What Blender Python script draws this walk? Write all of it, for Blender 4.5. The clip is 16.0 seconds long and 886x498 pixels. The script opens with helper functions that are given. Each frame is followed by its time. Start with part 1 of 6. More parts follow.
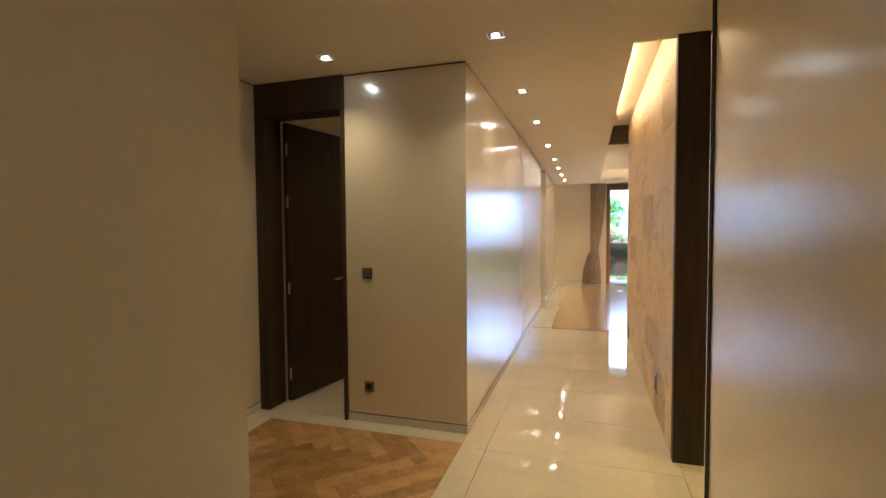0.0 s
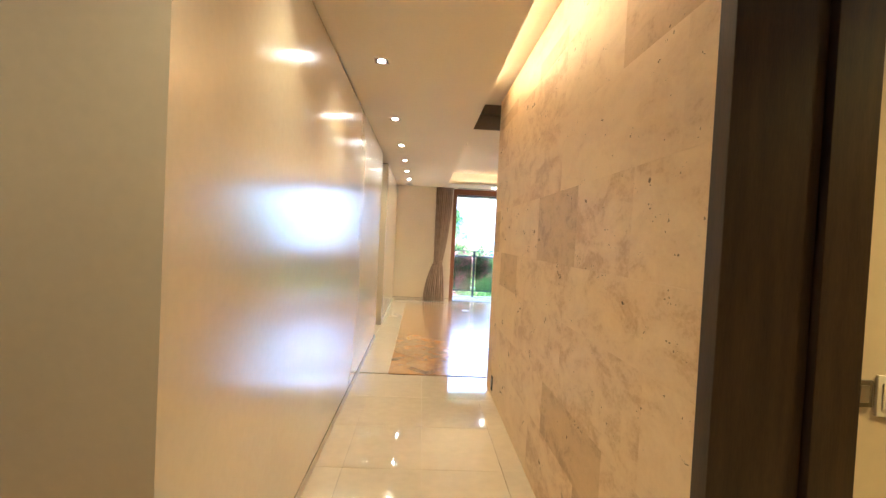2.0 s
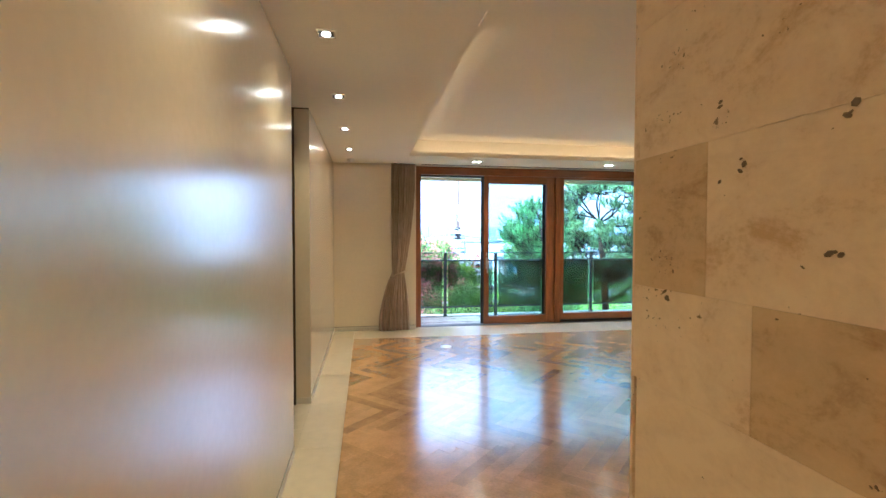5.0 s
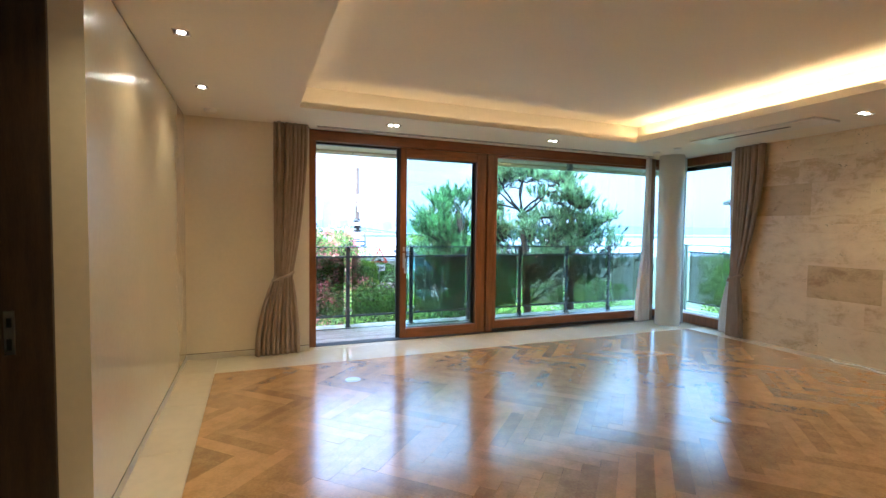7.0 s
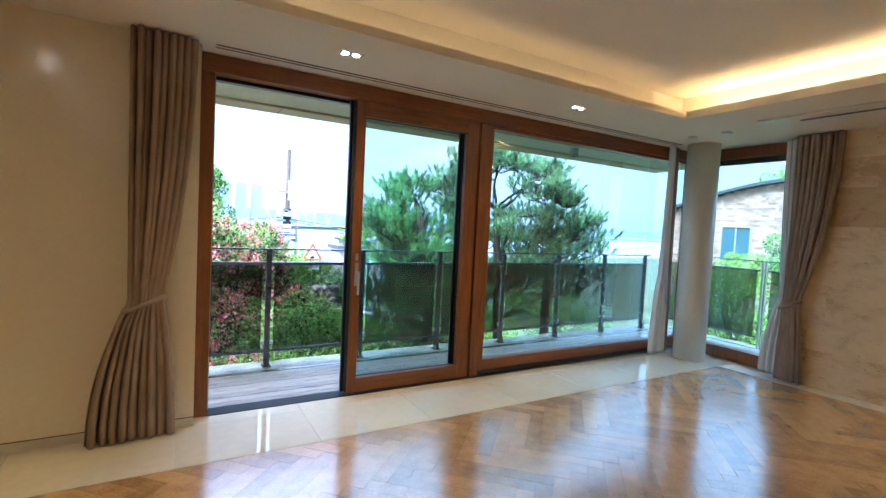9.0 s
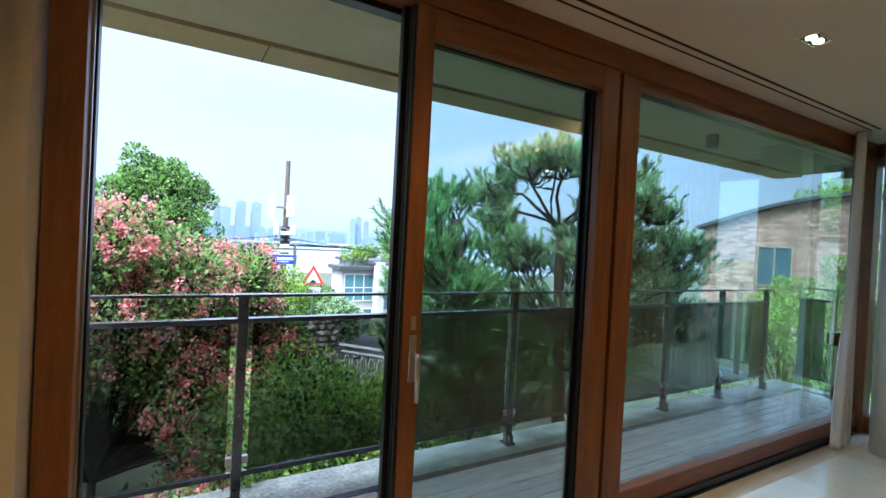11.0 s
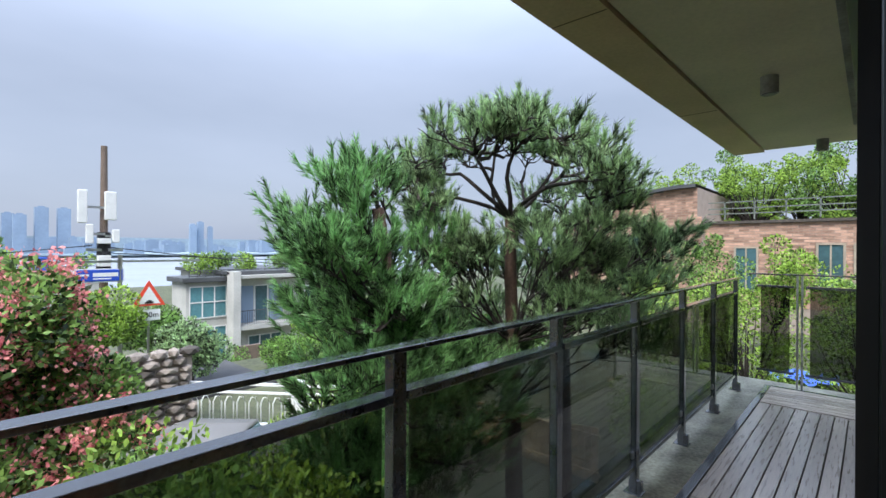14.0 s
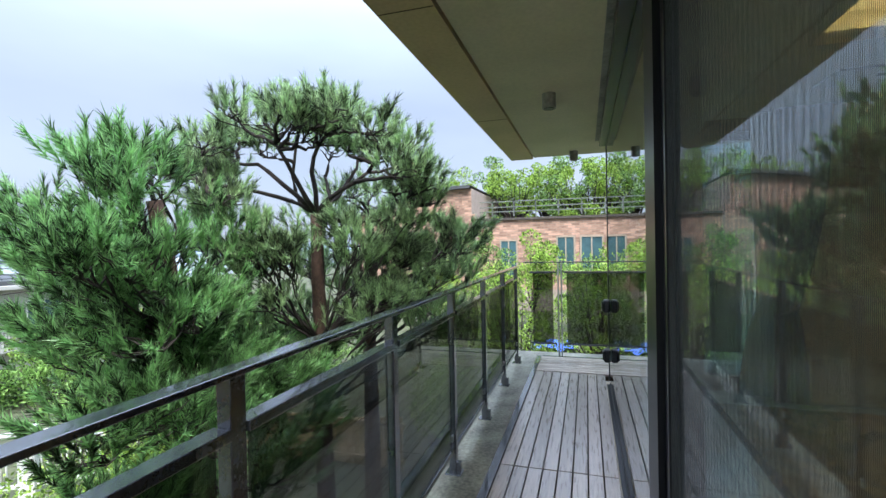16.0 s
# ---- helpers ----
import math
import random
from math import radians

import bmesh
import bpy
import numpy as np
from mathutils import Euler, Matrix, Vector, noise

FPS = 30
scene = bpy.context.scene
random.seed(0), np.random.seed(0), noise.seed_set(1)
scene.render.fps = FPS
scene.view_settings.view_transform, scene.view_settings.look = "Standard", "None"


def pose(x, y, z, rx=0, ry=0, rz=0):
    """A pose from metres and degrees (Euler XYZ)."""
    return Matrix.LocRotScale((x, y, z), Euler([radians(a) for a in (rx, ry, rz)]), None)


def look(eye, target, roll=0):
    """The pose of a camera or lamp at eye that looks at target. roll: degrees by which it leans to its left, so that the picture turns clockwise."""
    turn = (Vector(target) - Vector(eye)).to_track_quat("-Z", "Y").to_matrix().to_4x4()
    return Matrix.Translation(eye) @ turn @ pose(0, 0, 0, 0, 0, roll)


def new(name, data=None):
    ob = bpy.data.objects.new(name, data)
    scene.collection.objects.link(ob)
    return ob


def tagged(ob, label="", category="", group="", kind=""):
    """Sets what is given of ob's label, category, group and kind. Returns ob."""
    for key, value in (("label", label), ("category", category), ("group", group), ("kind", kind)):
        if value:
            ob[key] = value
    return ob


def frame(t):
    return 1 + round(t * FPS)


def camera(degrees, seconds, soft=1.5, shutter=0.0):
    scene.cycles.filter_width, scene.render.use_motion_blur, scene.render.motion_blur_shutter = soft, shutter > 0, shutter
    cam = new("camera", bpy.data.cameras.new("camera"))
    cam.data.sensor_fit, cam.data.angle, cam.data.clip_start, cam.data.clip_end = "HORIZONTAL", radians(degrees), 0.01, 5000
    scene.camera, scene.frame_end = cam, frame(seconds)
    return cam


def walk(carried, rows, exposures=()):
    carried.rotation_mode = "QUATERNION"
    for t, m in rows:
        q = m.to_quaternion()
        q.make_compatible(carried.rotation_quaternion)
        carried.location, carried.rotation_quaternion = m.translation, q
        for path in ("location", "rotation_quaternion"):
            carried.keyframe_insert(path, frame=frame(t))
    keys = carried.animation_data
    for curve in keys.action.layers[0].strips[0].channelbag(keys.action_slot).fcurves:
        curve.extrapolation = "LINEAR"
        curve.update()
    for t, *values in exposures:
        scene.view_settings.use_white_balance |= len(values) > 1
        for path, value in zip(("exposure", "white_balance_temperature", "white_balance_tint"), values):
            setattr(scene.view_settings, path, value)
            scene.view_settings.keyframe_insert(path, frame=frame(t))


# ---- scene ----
cam = camera(87.2, 16.0)
PATH = [
    (0, (0.832, -0.135, 1.504), (0.24, 1.774, 1.42), -0.4),
    (0.5, (0.763, 0.33, 1.517), (0.473, 2.307, 1.443), 0.3),
    (1, (0.701, 0.863, 1.511), (0.597, 2.859, 1.45), 1.2),
    (1.5, (0.68, 1.431, 1.512), (0.698, 3.43, 1.46), 1.7),
    (2, (0.622, 1.972, 1.511), (0.713, 3.969, 1.463), 2.9),
    (2.5, (0.58, 2.54, 1.527), (0.704, 4.536, 1.486), 2.8),
    (3, (0.512, 3.103, 1.545), (0.659, 5.097, 1.499), 2.0),
    (5.5, (0.504, 5.915, 1.561), (0.914, 7.872, 1.497), -0.0),
    (6, (0.556, 6.387, 1.515), (1.072, 8.318, 1.459), 0.0),
    (6.5, (0.605, 6.78, 1.512), (1.244, 8.673, 1.44), 0.2),
    (7, (0.697, 7.202, 1.497), (1.45, 9.053, 1.41), 0.7),
    (7.5, (0.789, 7.661, 1.492), (1.643, 9.466, 1.381), 1.3),
    (8, (0.913, 8.161, 1.496), (1.847, 9.926, 1.37), 1.8),
    (10.5, (1.53, 10.926, 1.565), (2.563, 12.638, 1.521), 3.0),
    (11, (1.654, 11.385, 1.559), (2.659, 13.114, 1.539), 2.9),
    (11.5, (1.754, 11.848, 1.546), (2.733, 13.592, 1.549), 3.0),
    (12, (1.832, 12.204, 1.539), (2.808, 13.95, 1.551), 2.9),
    (12.5, (1.872, 12.553, 1.535), (2.89, 14.275, 1.551), 2.4),
    (13, (1.9, 12.847, 1.524), (3.024, 14.502, 1.538), 1.7),
    (13.5, (2.004, 13.092, 1.52), (3.288, 14.625, 1.529), 0.9),
    (14, (2.065, 13.236, 1.517), (3.535, 14.592, 1.515), 0.3),
    (14.5, (2.081, 13.347, 1.523), (3.723, 14.489, 1.51), -0.5),
    (15, (2.067, 13.412, 1.535), (3.842, 14.333, 1.511), -1.0),
    (15.5, (2.065, 13.452, 1.532), (3.928, 14.18, 1.503), -1.2),
    (16, (2.077, 13.47, 1.515), (3.988, 14.059, 1.494), -1.1),
]
walk(cam, [(t, look(eye, target, roll)) for t, eye, target, roll in PATH], exposures=[(0, 3.4, 4900, 9), (0.8, 3.85, 4900, 9), (2.0, 3.75, 4850, 9), (2.5, 3.3, 4850, 9), (3.0, 3.35, 4800, 9), (5.5, 2.9, 4850, 6), (7, 2.65, 5100, 7), (8, 2.5, 5100, 7), (10.5, 1.75, 5400, 7), (11.5, 1.2, 5900, 9), (12.5, 0.7, 6300, 11), (14, 0.6, 6400, 9), (16, 1.0, 6300, 8)])

# ---- world and large lights ----
world = bpy.data.worlds.new("overcast_sky")
scene.world = world
world.use_nodes = True
wn, wl = world.node_tree.nodes, world.node_tree.links
wn.clear()
w_out = wn.new("ShaderNodeOutputWorld")
w_bg = wn.new("ShaderNodeBackground")
w_sky = wn.new("ShaderNodeTexSky")
w_sky.sky_type = "NISHITA"
w_sky.sun_disc = False
w_sky.sun_elevation = radians(52)
w_sky.sun_rotation = radians(242)
w_sky.air_density, w_sky.dust_density = 1.2, 3.0
w_co = wn.new("ShaderNodeTexCoord")
w_map = wn.new("ShaderNodeMapping")
w_map.inputs["Scale"].default_value = (1.0, 1.0, 3.2)
w_noise = wn.new("ShaderNodeTexNoise")
w_noise.inputs["Scale"].default_value = 1.7
w_noise.inputs["Detail"].default_value = 5.0
w_noise.inputs["Roughness"].default_value = 0.5
w_ramp = wn.new("ShaderNodeValToRGB")
w_ramp.color_ramp.elements[0].position, w_ramp.color_ramp.elements[0].color = 0.3, (1.95, 2.26, 2.98, 1)
w_ramp.color_ramp.elements[1].position, w_ramp.color_ramp.elements[1].color = 0.72, (2.42, 2.74, 3.55, 1)
w_mix = wn.new("ShaderNodeMixRGB")
w_mix.inputs[0].default_value = 0.88
wl.new(w_co.outputs["Generated"], w_map.inputs["Vector"])
wl.new(w_map.outputs["Vector"], w_noise.inputs["Vector"])
wl.new(w_noise.outputs["Fac"], w_ramp.inputs[0])
wl.new(w_sky.outputs[0], w_mix.inputs[1])
wl.new(w_ramp.outputs[0], w_mix.inputs[2])
# an overcast dome: brighter towards the zenith than at the horizon
w_sep = wn.new("ShaderNodeSeparateXYZ")
w_up = wn.new("ShaderNodeMapRange")
w_up.interpolation_type = "SMOOTHSTEP"
w_up.inputs["From Min"].default_value, w_up.inputs["From Max"].default_value = 0.25, 1.0
w_up.inputs["To Min"].default_value, w_up.inputs["To Max"].default_value = 1.0, 5.2
w_dome = wn.new("ShaderNodeVectorMath")
w_dome.operation = "SCALE"
wl.new(w_co.outputs["Generated"], w_sep.inputs[0])
wl.new(w_sep.outputs["Z"], w_up.inputs["Value"])
wl.new(w_mix.outputs[0], w_dome.inputs[0])
wl.new(w_up.outputs["Result"], w_dome.inputs["Scale"])
wl.new(w_dome.outputs[0], w_bg.inputs["Color"])
w_bg.inputs["Strength"].default_value = 0.15
wl.new(w_bg.outputs[0], w_out.inputs["Surface"])
sun = new("sun", bpy.data.lights.new("sun", "SUN"))
sun.data.energy, sun.data.angle, sun.data.color = 2.7, radians(25), (1.0, 0.96, 0.9)
sun.matrix_world = look((0, 0, 30), (15, 8, 8))

SPOT_WATTS = 7.5
WARM = (1.0, 0.72, 0.34)

# ---- materials ----


def mat(name, color, rough=0.5, vary=0.12, scale=6.0, fine=60.0, bump=0.05, bump_scale=None, metal=0.0, stretch=(1, 1, 1), piece=0.0, spec=0.5, coat=0.0, coat_rough=0.06, color2=None, rough_vary=0.0, hue=0.0):
    """A surface with colour variation at two scales, fine relief, and tone differing from piece to piece."""
    m = bpy.data.materials.new(name)
    m.use_nodes = True
    n, l = m.node_tree.nodes, m.node_tree.links
    b = n["Principled BSDF"]
    b.inputs["Roughness"].default_value = rough
    b.inputs["Metallic"].default_value = metal
    b.inputs["Specular IOR Level"].default_value = spec
    b.inputs["Coat Weight"].default_value = coat
    b.inputs["Coat Roughness"].default_value = coat_rough
    geo = n.new("ShaderNodeNewGeometry")
    mp = n.new("ShaderNodeMapping")
    mp.inputs["Scale"].default_value = stretch
    l.new(geo.outputs["Position"], mp.inputs["Vector"])
    big = n.new("ShaderNodeTexNoise")
    big.inputs["Scale"].default_value = scale
    big.inputs["Detail"].default_value = 4.0
    small = n.new("ShaderNodeTexNoise")
    small.inputs["Scale"].default_value = fine
    small.inputs["Detail"].default_value = 3.0
    l.new(mp.outputs["Vector"], big.inputs["Vector"])
    l.new(mp.outputs["Vector"], small.inputs["Vector"])
    mix = n.new("ShaderNodeMath")
    mix.operation = "MULTIPLY_ADD"
    mix.inputs[1].default_value = 0.4
    l.new(small.outputs["Fac"], mix.inputs[0])
    sc = n.new("ShaderNodeMath")
    sc.operation = "MULTIPLY"
    sc.inputs[1].default_value = 0.6
    l.new(big.outputs["Fac"], sc.inputs[0])
    l.new(sc.outputs[0], mix.inputs[2])
    fac = mix.outputs[0]
    if piece:
        info = n.new("ShaderNodeObjectInfo")
        add = n.new("ShaderNodeMath")
        add.operation = "ADD"
        l.new(info.outputs["Random"], add.inputs[0])
        l.new(geo.outputs["Random Per Island"], add.inputs[1])
        fr = n.new("ShaderNodeMath")
        fr.operation = "FRACT"
        l.new(add.outputs[0], fr.inputs[0])
        ma = n.new("ShaderNodeMath")
        ma.operation = "MULTIPLY_ADD"
        ma.inputs[1].default_value = piece
        l.new(fr.outputs[0], ma.inputs[0])
        off = n.new("ShaderNodeMath")
        off.operation = "SUBTRACT"
        off.inputs[1].default_value = piece / 2
        l.new(fac, off.inputs[0])
        l.new(off.outputs[0], ma.inputs[2])
        fac = ma.outputs[0]
    ramp = n.new("ShaderNodeValToRGB")
    lo = [max(0.0, c * (1 - vary * 2.2)) for c in color]
    hi = [min(1.0, c * (1 + vary * 1.6)) for c in (color2 or color)]
    ramp.color_ramp.elements[0].position, ramp.color_ramp.elements[0].color = 0.28, (*lo, 1)
    ramp.color_ramp.elements[1].position, ramp.color_ramp.elements[1].color = 0.72, (*hi, 1)
    l.new(fac, ramp.inputs[0])
    l.new(ramp.outputs[0], b.inputs["Base Color"])
    if rough_vary:
        rv = n.new("ShaderNodeMath")
        rv.operation = "MULTIPLY_ADD"
        rv.inputs[1].default_value = rough_vary
        rv.inputs[2].default_value = rough - rough_vary / 2
        l.new(big.outputs["Fac"], rv.inputs[0])
        l.new(rv.outputs[0], b.inputs["Roughness"])
    if bump:
        bp = n.new("ShaderNodeBump")
        bp.inputs["Strength"].default_value = bump
        bp.inputs["Distance"].default_value = 0.01
        if bump_scale:
            bn = n.new("ShaderNodeTexNoise")
            bn.inputs["Scale"].default_value = bump_scale
            l.new(mp.outputs["Vector"], bn.inputs["Vector"])
            l.new(bn.outputs["Fac"], bp.inputs["Height"])
        else:
            l.new(small.outputs["Fac"], bp.inputs["Height"])
        l.new(bp.outputs[0], b.inputs["Normal"])
    return m


def leafy(m, share=0.45):
    """Lets a leaf or needle pass part of the light through."""
    n, l = m.node_tree.nodes, m.node_tree.links
    b, out = n["Principled BSDF"], n["Material Output"]
    tr = n.new("ShaderNodeBsdfTranslucent")
    l.new(b.inputs["Base Color"].links[0].from_socket, tr.inputs[0])
    mx = n.new("ShaderNodeMixShader")
    mx.inputs[0].default_value = share
    l.new(b.outputs[0], mx.inputs[1])
    l.new(tr.outputs[0], mx.inputs[2])
    l.new(mx.outputs[0], out.inputs["Surface"])
    return m


def glass_mat(name, tint, rough=0.0, trans=1.0):
    m = bpy.data.materials.new(name)
    m.use_nodes = True
    b = m.node_tree.nodes["Principled BSDF"]
    b.inputs["Base Color"].default_value = (*tint, 1)
    b.inputs["Roughness"].default_value = rough
    b.inputs["IOR"].default_value = 1.5
    b.inputs["Transmission Weight"].default_value = trans
    return m


def pane_mat(name, tint, gloss=1.0):
    """Thin flat pane: clear tinted transmission with a mirror reflection that grows at grazing angles."""
    m = bpy.data.materials.new(name)
    m.use_nodes = True
    n, l = m.node_tree.nodes, m.node_tree.links
    n.clear()
    out = n.new("ShaderNodeOutputMaterial")
    tr = n.new("ShaderNodeBsdfTransparent")
    tr.inputs[0].default_value = (*(c ** 0.5 for c in tint), 1)
    gl = n.new("ShaderNodeBsdfGlossy")
    gl.inputs["Roughness"].default_value = 0.0
    lw = n.new("ShaderNodeLayerWeight")
    lw.inputs["Blend"].default_value = 0.5
    pw = n.new("ShaderNodeMath")
    pw.operation = "POWER"
    pw.inputs[1].default_value = 2.6
    l.new(lw.outputs["Facing"], pw.inputs[0])
    ml = n.new("ShaderNodeMath")
    ml.operation = "MULTIPLY_ADD"
    ml.use_clamp = True
    ml.inputs[1].default_value = 0.93 * gloss
    ml.inputs[2].default_value = 0.045 * gloss
    l.new(pw.outputs[0], ml.inputs[0])
    mx = n.new("ShaderNodeMixShader")
    l.new(ml.outputs[0], mx.inputs[0])
    l.new(tr.outputs[0], mx.inputs[1])
    l.new(gl.outputs[0], mx.inputs[2])
    l.new(mx.outputs[0], out.inputs[0])
    return m


def glow(name, color, strength):
    m = bpy.data.materials.new(name)
    m.use_nodes = True
    n, l = m.node_tree.nodes, m.node_tree.links
    n.clear()
    out = n.new("ShaderNodeOutputMaterial")
    e = n.new("ShaderNodeEmission")
    e.inputs[0].default_value = (*color, 1)
    e.inputs[1].default_value = strength
    l.new(e.outputs[0], out.inputs[0])
    return m


def travertine(name, light, dark):
    """Filled travertine: clouded bedding, fine mottling, small open pores, each slab cut from another place."""
    m = bpy.data.materials.new(name)
    m.use_nodes = True
    n, l = m.node_tree.nodes, m.node_tree.links
    b = n["Principled BSDF"]
    b.inputs["Roughness"].default_value = 0.4
    geo, info = n.new("ShaderNodeNewGeometry"), n.new("ShaderNodeObjectInfo")
    shift = n.new("ShaderNodeVectorMath")
    shift.operation = "SCALE"
    comb = n.new("ShaderNodeCombineXYZ")
    for k in range(3):
        l.new(info.outputs["Random"], comb.inputs[k])
    shift.inputs["Scale"].default_value = 37.0
    l.new(comb.outputs[0], shift.inputs[0])
    add = n.new("ShaderNodeVectorMath")
    l.new(geo.outputs["Position"], add.inputs[0])
    l.new(shift.outputs[0], add.inputs[1])

    def noise(scale, stretch, detail, rough=0.55, warp=0.0):
        mp = n.new("ShaderNodeMapping")
        mp.inputs["Scale"].default_value = stretch
        l.new(add.outputs[0], mp.inputs["Vector"])
        t = n.new("ShaderNodeTexNoise")
        t.inputs["Scale"].default_value, t.inputs["Detail"].default_value = scale, detail
        t.inputs["Roughness"].default_value, t.inputs["Distortion"].default_value = rough, warp
        l.new(mp.outputs[0], t.inputs["Vector"])
        return t.outputs["Fac"]

    def math_node(op, a, c, d=None):
        t = n.new("ShaderNodeMath")
        t.operation = op
        for k, q in enumerate((a, c, d)):
            if q is None:
                continue
            if isinstance(q, (int, float)):
                t.inputs[k].default_value = q
            else:
                l.new(q, t.inputs[k])
        return t.outputs[0]

    cloud = noise(2.2, (1, 1, 2.0), 5.0, 0.6, 0.8)
    bed = noise(5.0, (1, 0.9, 1.7), 6.0, 0.65, 1.2)
    grain = noise(48.0, (1, 1, 1.3), 4.0, 0.7)
    f = math_node("MULTIPLY_ADD", cloud, 0.42, math_node("MULTIPLY_ADD", bed, 0.38, math_node("MULTIPLY", grain, 0.20)))
    f = math_node("ADD", f, math_node("MULTIPLY_ADD", info.outputs["Random"], 0.10, -0.05))
    ramp = n.new("ShaderNodeValToRGB")
    e = ramp.color_ramp.elements
    e[0].position, e[0].color = 0.38, (*dark, 1)
    e[1].position, e[1].color = 0.58, (*light, 1)
    mid = e.new(0.47)
    mid.color = (*[0.28 * a + 0.72 * c for a, c in zip(dark, light)], 1)
    l.new(f, ramp.inputs[0])
    pore = noise(60.0, (1, 1, 1.4), 2.0, 0.5)
    where = noise(6.0, (1, 1, 2.0), 3.0, 0.5)
    p = n.new("ShaderNodeMapRange")
    p.inputs["From Min"].default_value, p.inputs["From Max"].default_value = 0.425, 0.45
    l.new(math_node("MULTIPLY", pore, where), p.inputs["Value"])
    mix = n.new("ShaderNodeMixRGB")
    mix.inputs[2].default_value = (*[0.4 * c for c in dark], 1)
    l.new(p.outputs[0], mix.inputs[0])
    l.new(ramp.outputs[0], mix.inputs[1])
    l.new(mix.outputs[0], b.inputs["Base Color"])
    bp = n.new("ShaderNodeBump")
    bp.inputs["Strength"].default_value, bp.inputs["Distance"].default_value = 0.25, 0.006
    l.new(math_node("SUBTRACT", math_node("MULTIPLY_ADD", grain, 0.5, bed), p.outputs[0]), bp.inputs["Height"])
    l.new(bp.outputs[0], b.inputs["Normal"])
    return m


M_WALL = mat("satin_cream_paint", (0.80, 0.695, 0.515), 0.22, 0.03, 1.3, 25, 0.04, 9.0, spec=0.6, rough_vary=0.06, coat=1.0, coat_rough=0.21)
M_CEIL = mat("matt_white_ceiling_paint", (0.82, 0.755, 0.64), 0.8, 0.02, 1.0, 40, 0.02)
M_MARBLE = mat("polished_cream_marble", (0.80, 0.70, 0.52), 0.05, 0.05, 2.2, 14, 0.008, 3.0, piece=0.2, coat=1.0, coat_rough=0.05)
M_SKIRT = mat("honed_cream_marble", (0.66, 0.60, 0.50), 0.3, 0.05, 3, 30, 0.02)
M_TRAV = travertine("travertine", (0.82, 0.63, 0.385), (0.58, 0.38, 0.19))
M_TRAVD = travertine("brown_clouded_travertine", (0.66, 0.46, 0.235), (0.42, 0.26, 0.12))
M_PIT = mat("travertine_pit_shadow", (0.20, 0.14, 0.09), 0.9, 0.2, 30, 90, 0.1)
M_OAK = mat("lacquered_oak_parquet", (0.50, 0.275, 0.095), 0.22, 0.14, 9, 55, 0.02, 4.0, piece=0.36, color2=(0.57, 0.325, 0.12), coat=1.0, coat_rough=0.16)
M_OAK.node_tree.nodes["Principled BSDF"].inputs["Coat IOR"].default_value = 1.85
M_WALL.node_tree.nodes["Principled BSDF"].inputs["Coat IOR"].default_value = 2.1
M_MARBLE.node_tree.nodes["Principled BSDF"].inputs["Coat IOR"].default_value = 1.8
M_GAP = mat("dark_joint", (0.05, 0.035, 0.02), 0.8, 0.2, 8, 60, 0.1)
M_GROUT = mat("pale_grout", (0.60, 0.53, 0.42), 0.8, 0.1, 8, 60, 0.1)
M_WENGE = mat("dark_wenge_wood", (0.042, 0.023, 0.010), 0.5, 0.3, 4, 40, 0.06, stretch=(8, 8, 0.7))
M_TEAK = mat("oiled_reddish_window_timber", (0.235, 0.082, 0.025), 0.38, 0.22, 3, 30, 0.05, stretch=(10, 10, 1))
M_TEAKH = mat("oiled_reddish_timber_rail", (0.235, 0.082, 0.025), 0.38, 0.22, 3, 30, 0.05, stretch=(1, 10, 10))
M_BLACK = mat("black_anodised_aluminium", (0.008, 0.0085, 0.010), 0.35, 0.2, 8, 60, 0.02)
M_STEEL = mat("brushed_steel", (0.55, 0.55, 0.54), 0.3, 0.06, 20, 120, 0.02, metal=1.0)
M_RAIL = mat("wet_charcoal_painted_steel", (0.050, 0.057, 0.068), 0.20, 0.25, 14, 80, 0.04, rough_vary=0.16, spec=0.9, coat=1.0)
M_RUBBER = mat("black_rubber", (0.012, 0.012, 0.013), 0.6, 0.2, 20, 90, 0.05)
M_PLASTIC = mat("white_plastic", (0.75, 0.72, 0.66), 0.35, 0.03, 5, 50, 0.01)
M_CURTAIN = mat("taupe_linen_curtain", (0.34, 0.25, 0.185), 0.85, 0.14, 5, 220, 0.12, stretch=(3, 3, 1))
M_SHEER = mat("white_voile", (0.80, 0.80, 0.80), 0.8, 0.03, 5, 200, 0.08)
M_COLUMN = mat("smooth_ivory_plaster", (0.76, 0.71, 0.62), 0.35, 0.03, 2, 30, 0.02)
M_CONC = mat("weathered_concrete", (0.30, 0.29, 0.26), 0.75, 0.25, 4, 40, 0.25)
M_SOFFIT = mat("painted_soffit_board", (0.60, 0.54, 0.37), 0.7, 0.08, 2, 40, 0.04)
M_DECK = mat("wet_grey_deck_board", (0.52, 0.45, 0.39), 0.30, 0.14, 5, 45, 0.08, stretch=(1, 12, 12), piece=0.3, rough_vary=0.25, coat=1.0, coat_rough=0.2)
M_MOSS = mat("mossy_wet_concrete", (0.19, 0.195, 0.11), 0.42, 0.42, 4, 40, 0.3, color2=(0.30, 0.29, 0.22))
M_PANE = pane_mat("window_glass", (0.64, 0.86, 0.88), 1.0)
M_TINT = pane_mat("bronze_tinted_glass", (0.20, 0.21, 0.20), 0.5)
M_LED = glow("warm_led_strip", (1.0, 0.66, 0.32), 1.1)
M_LEDHI = glow("bright_warm_led_strip", (1.0, 0.64, 0.27), 7.5)
M_LAMP = glow("downlight_lens", (1.0, 0.86, 0.62), 9.0)

# ---- building helpers ----


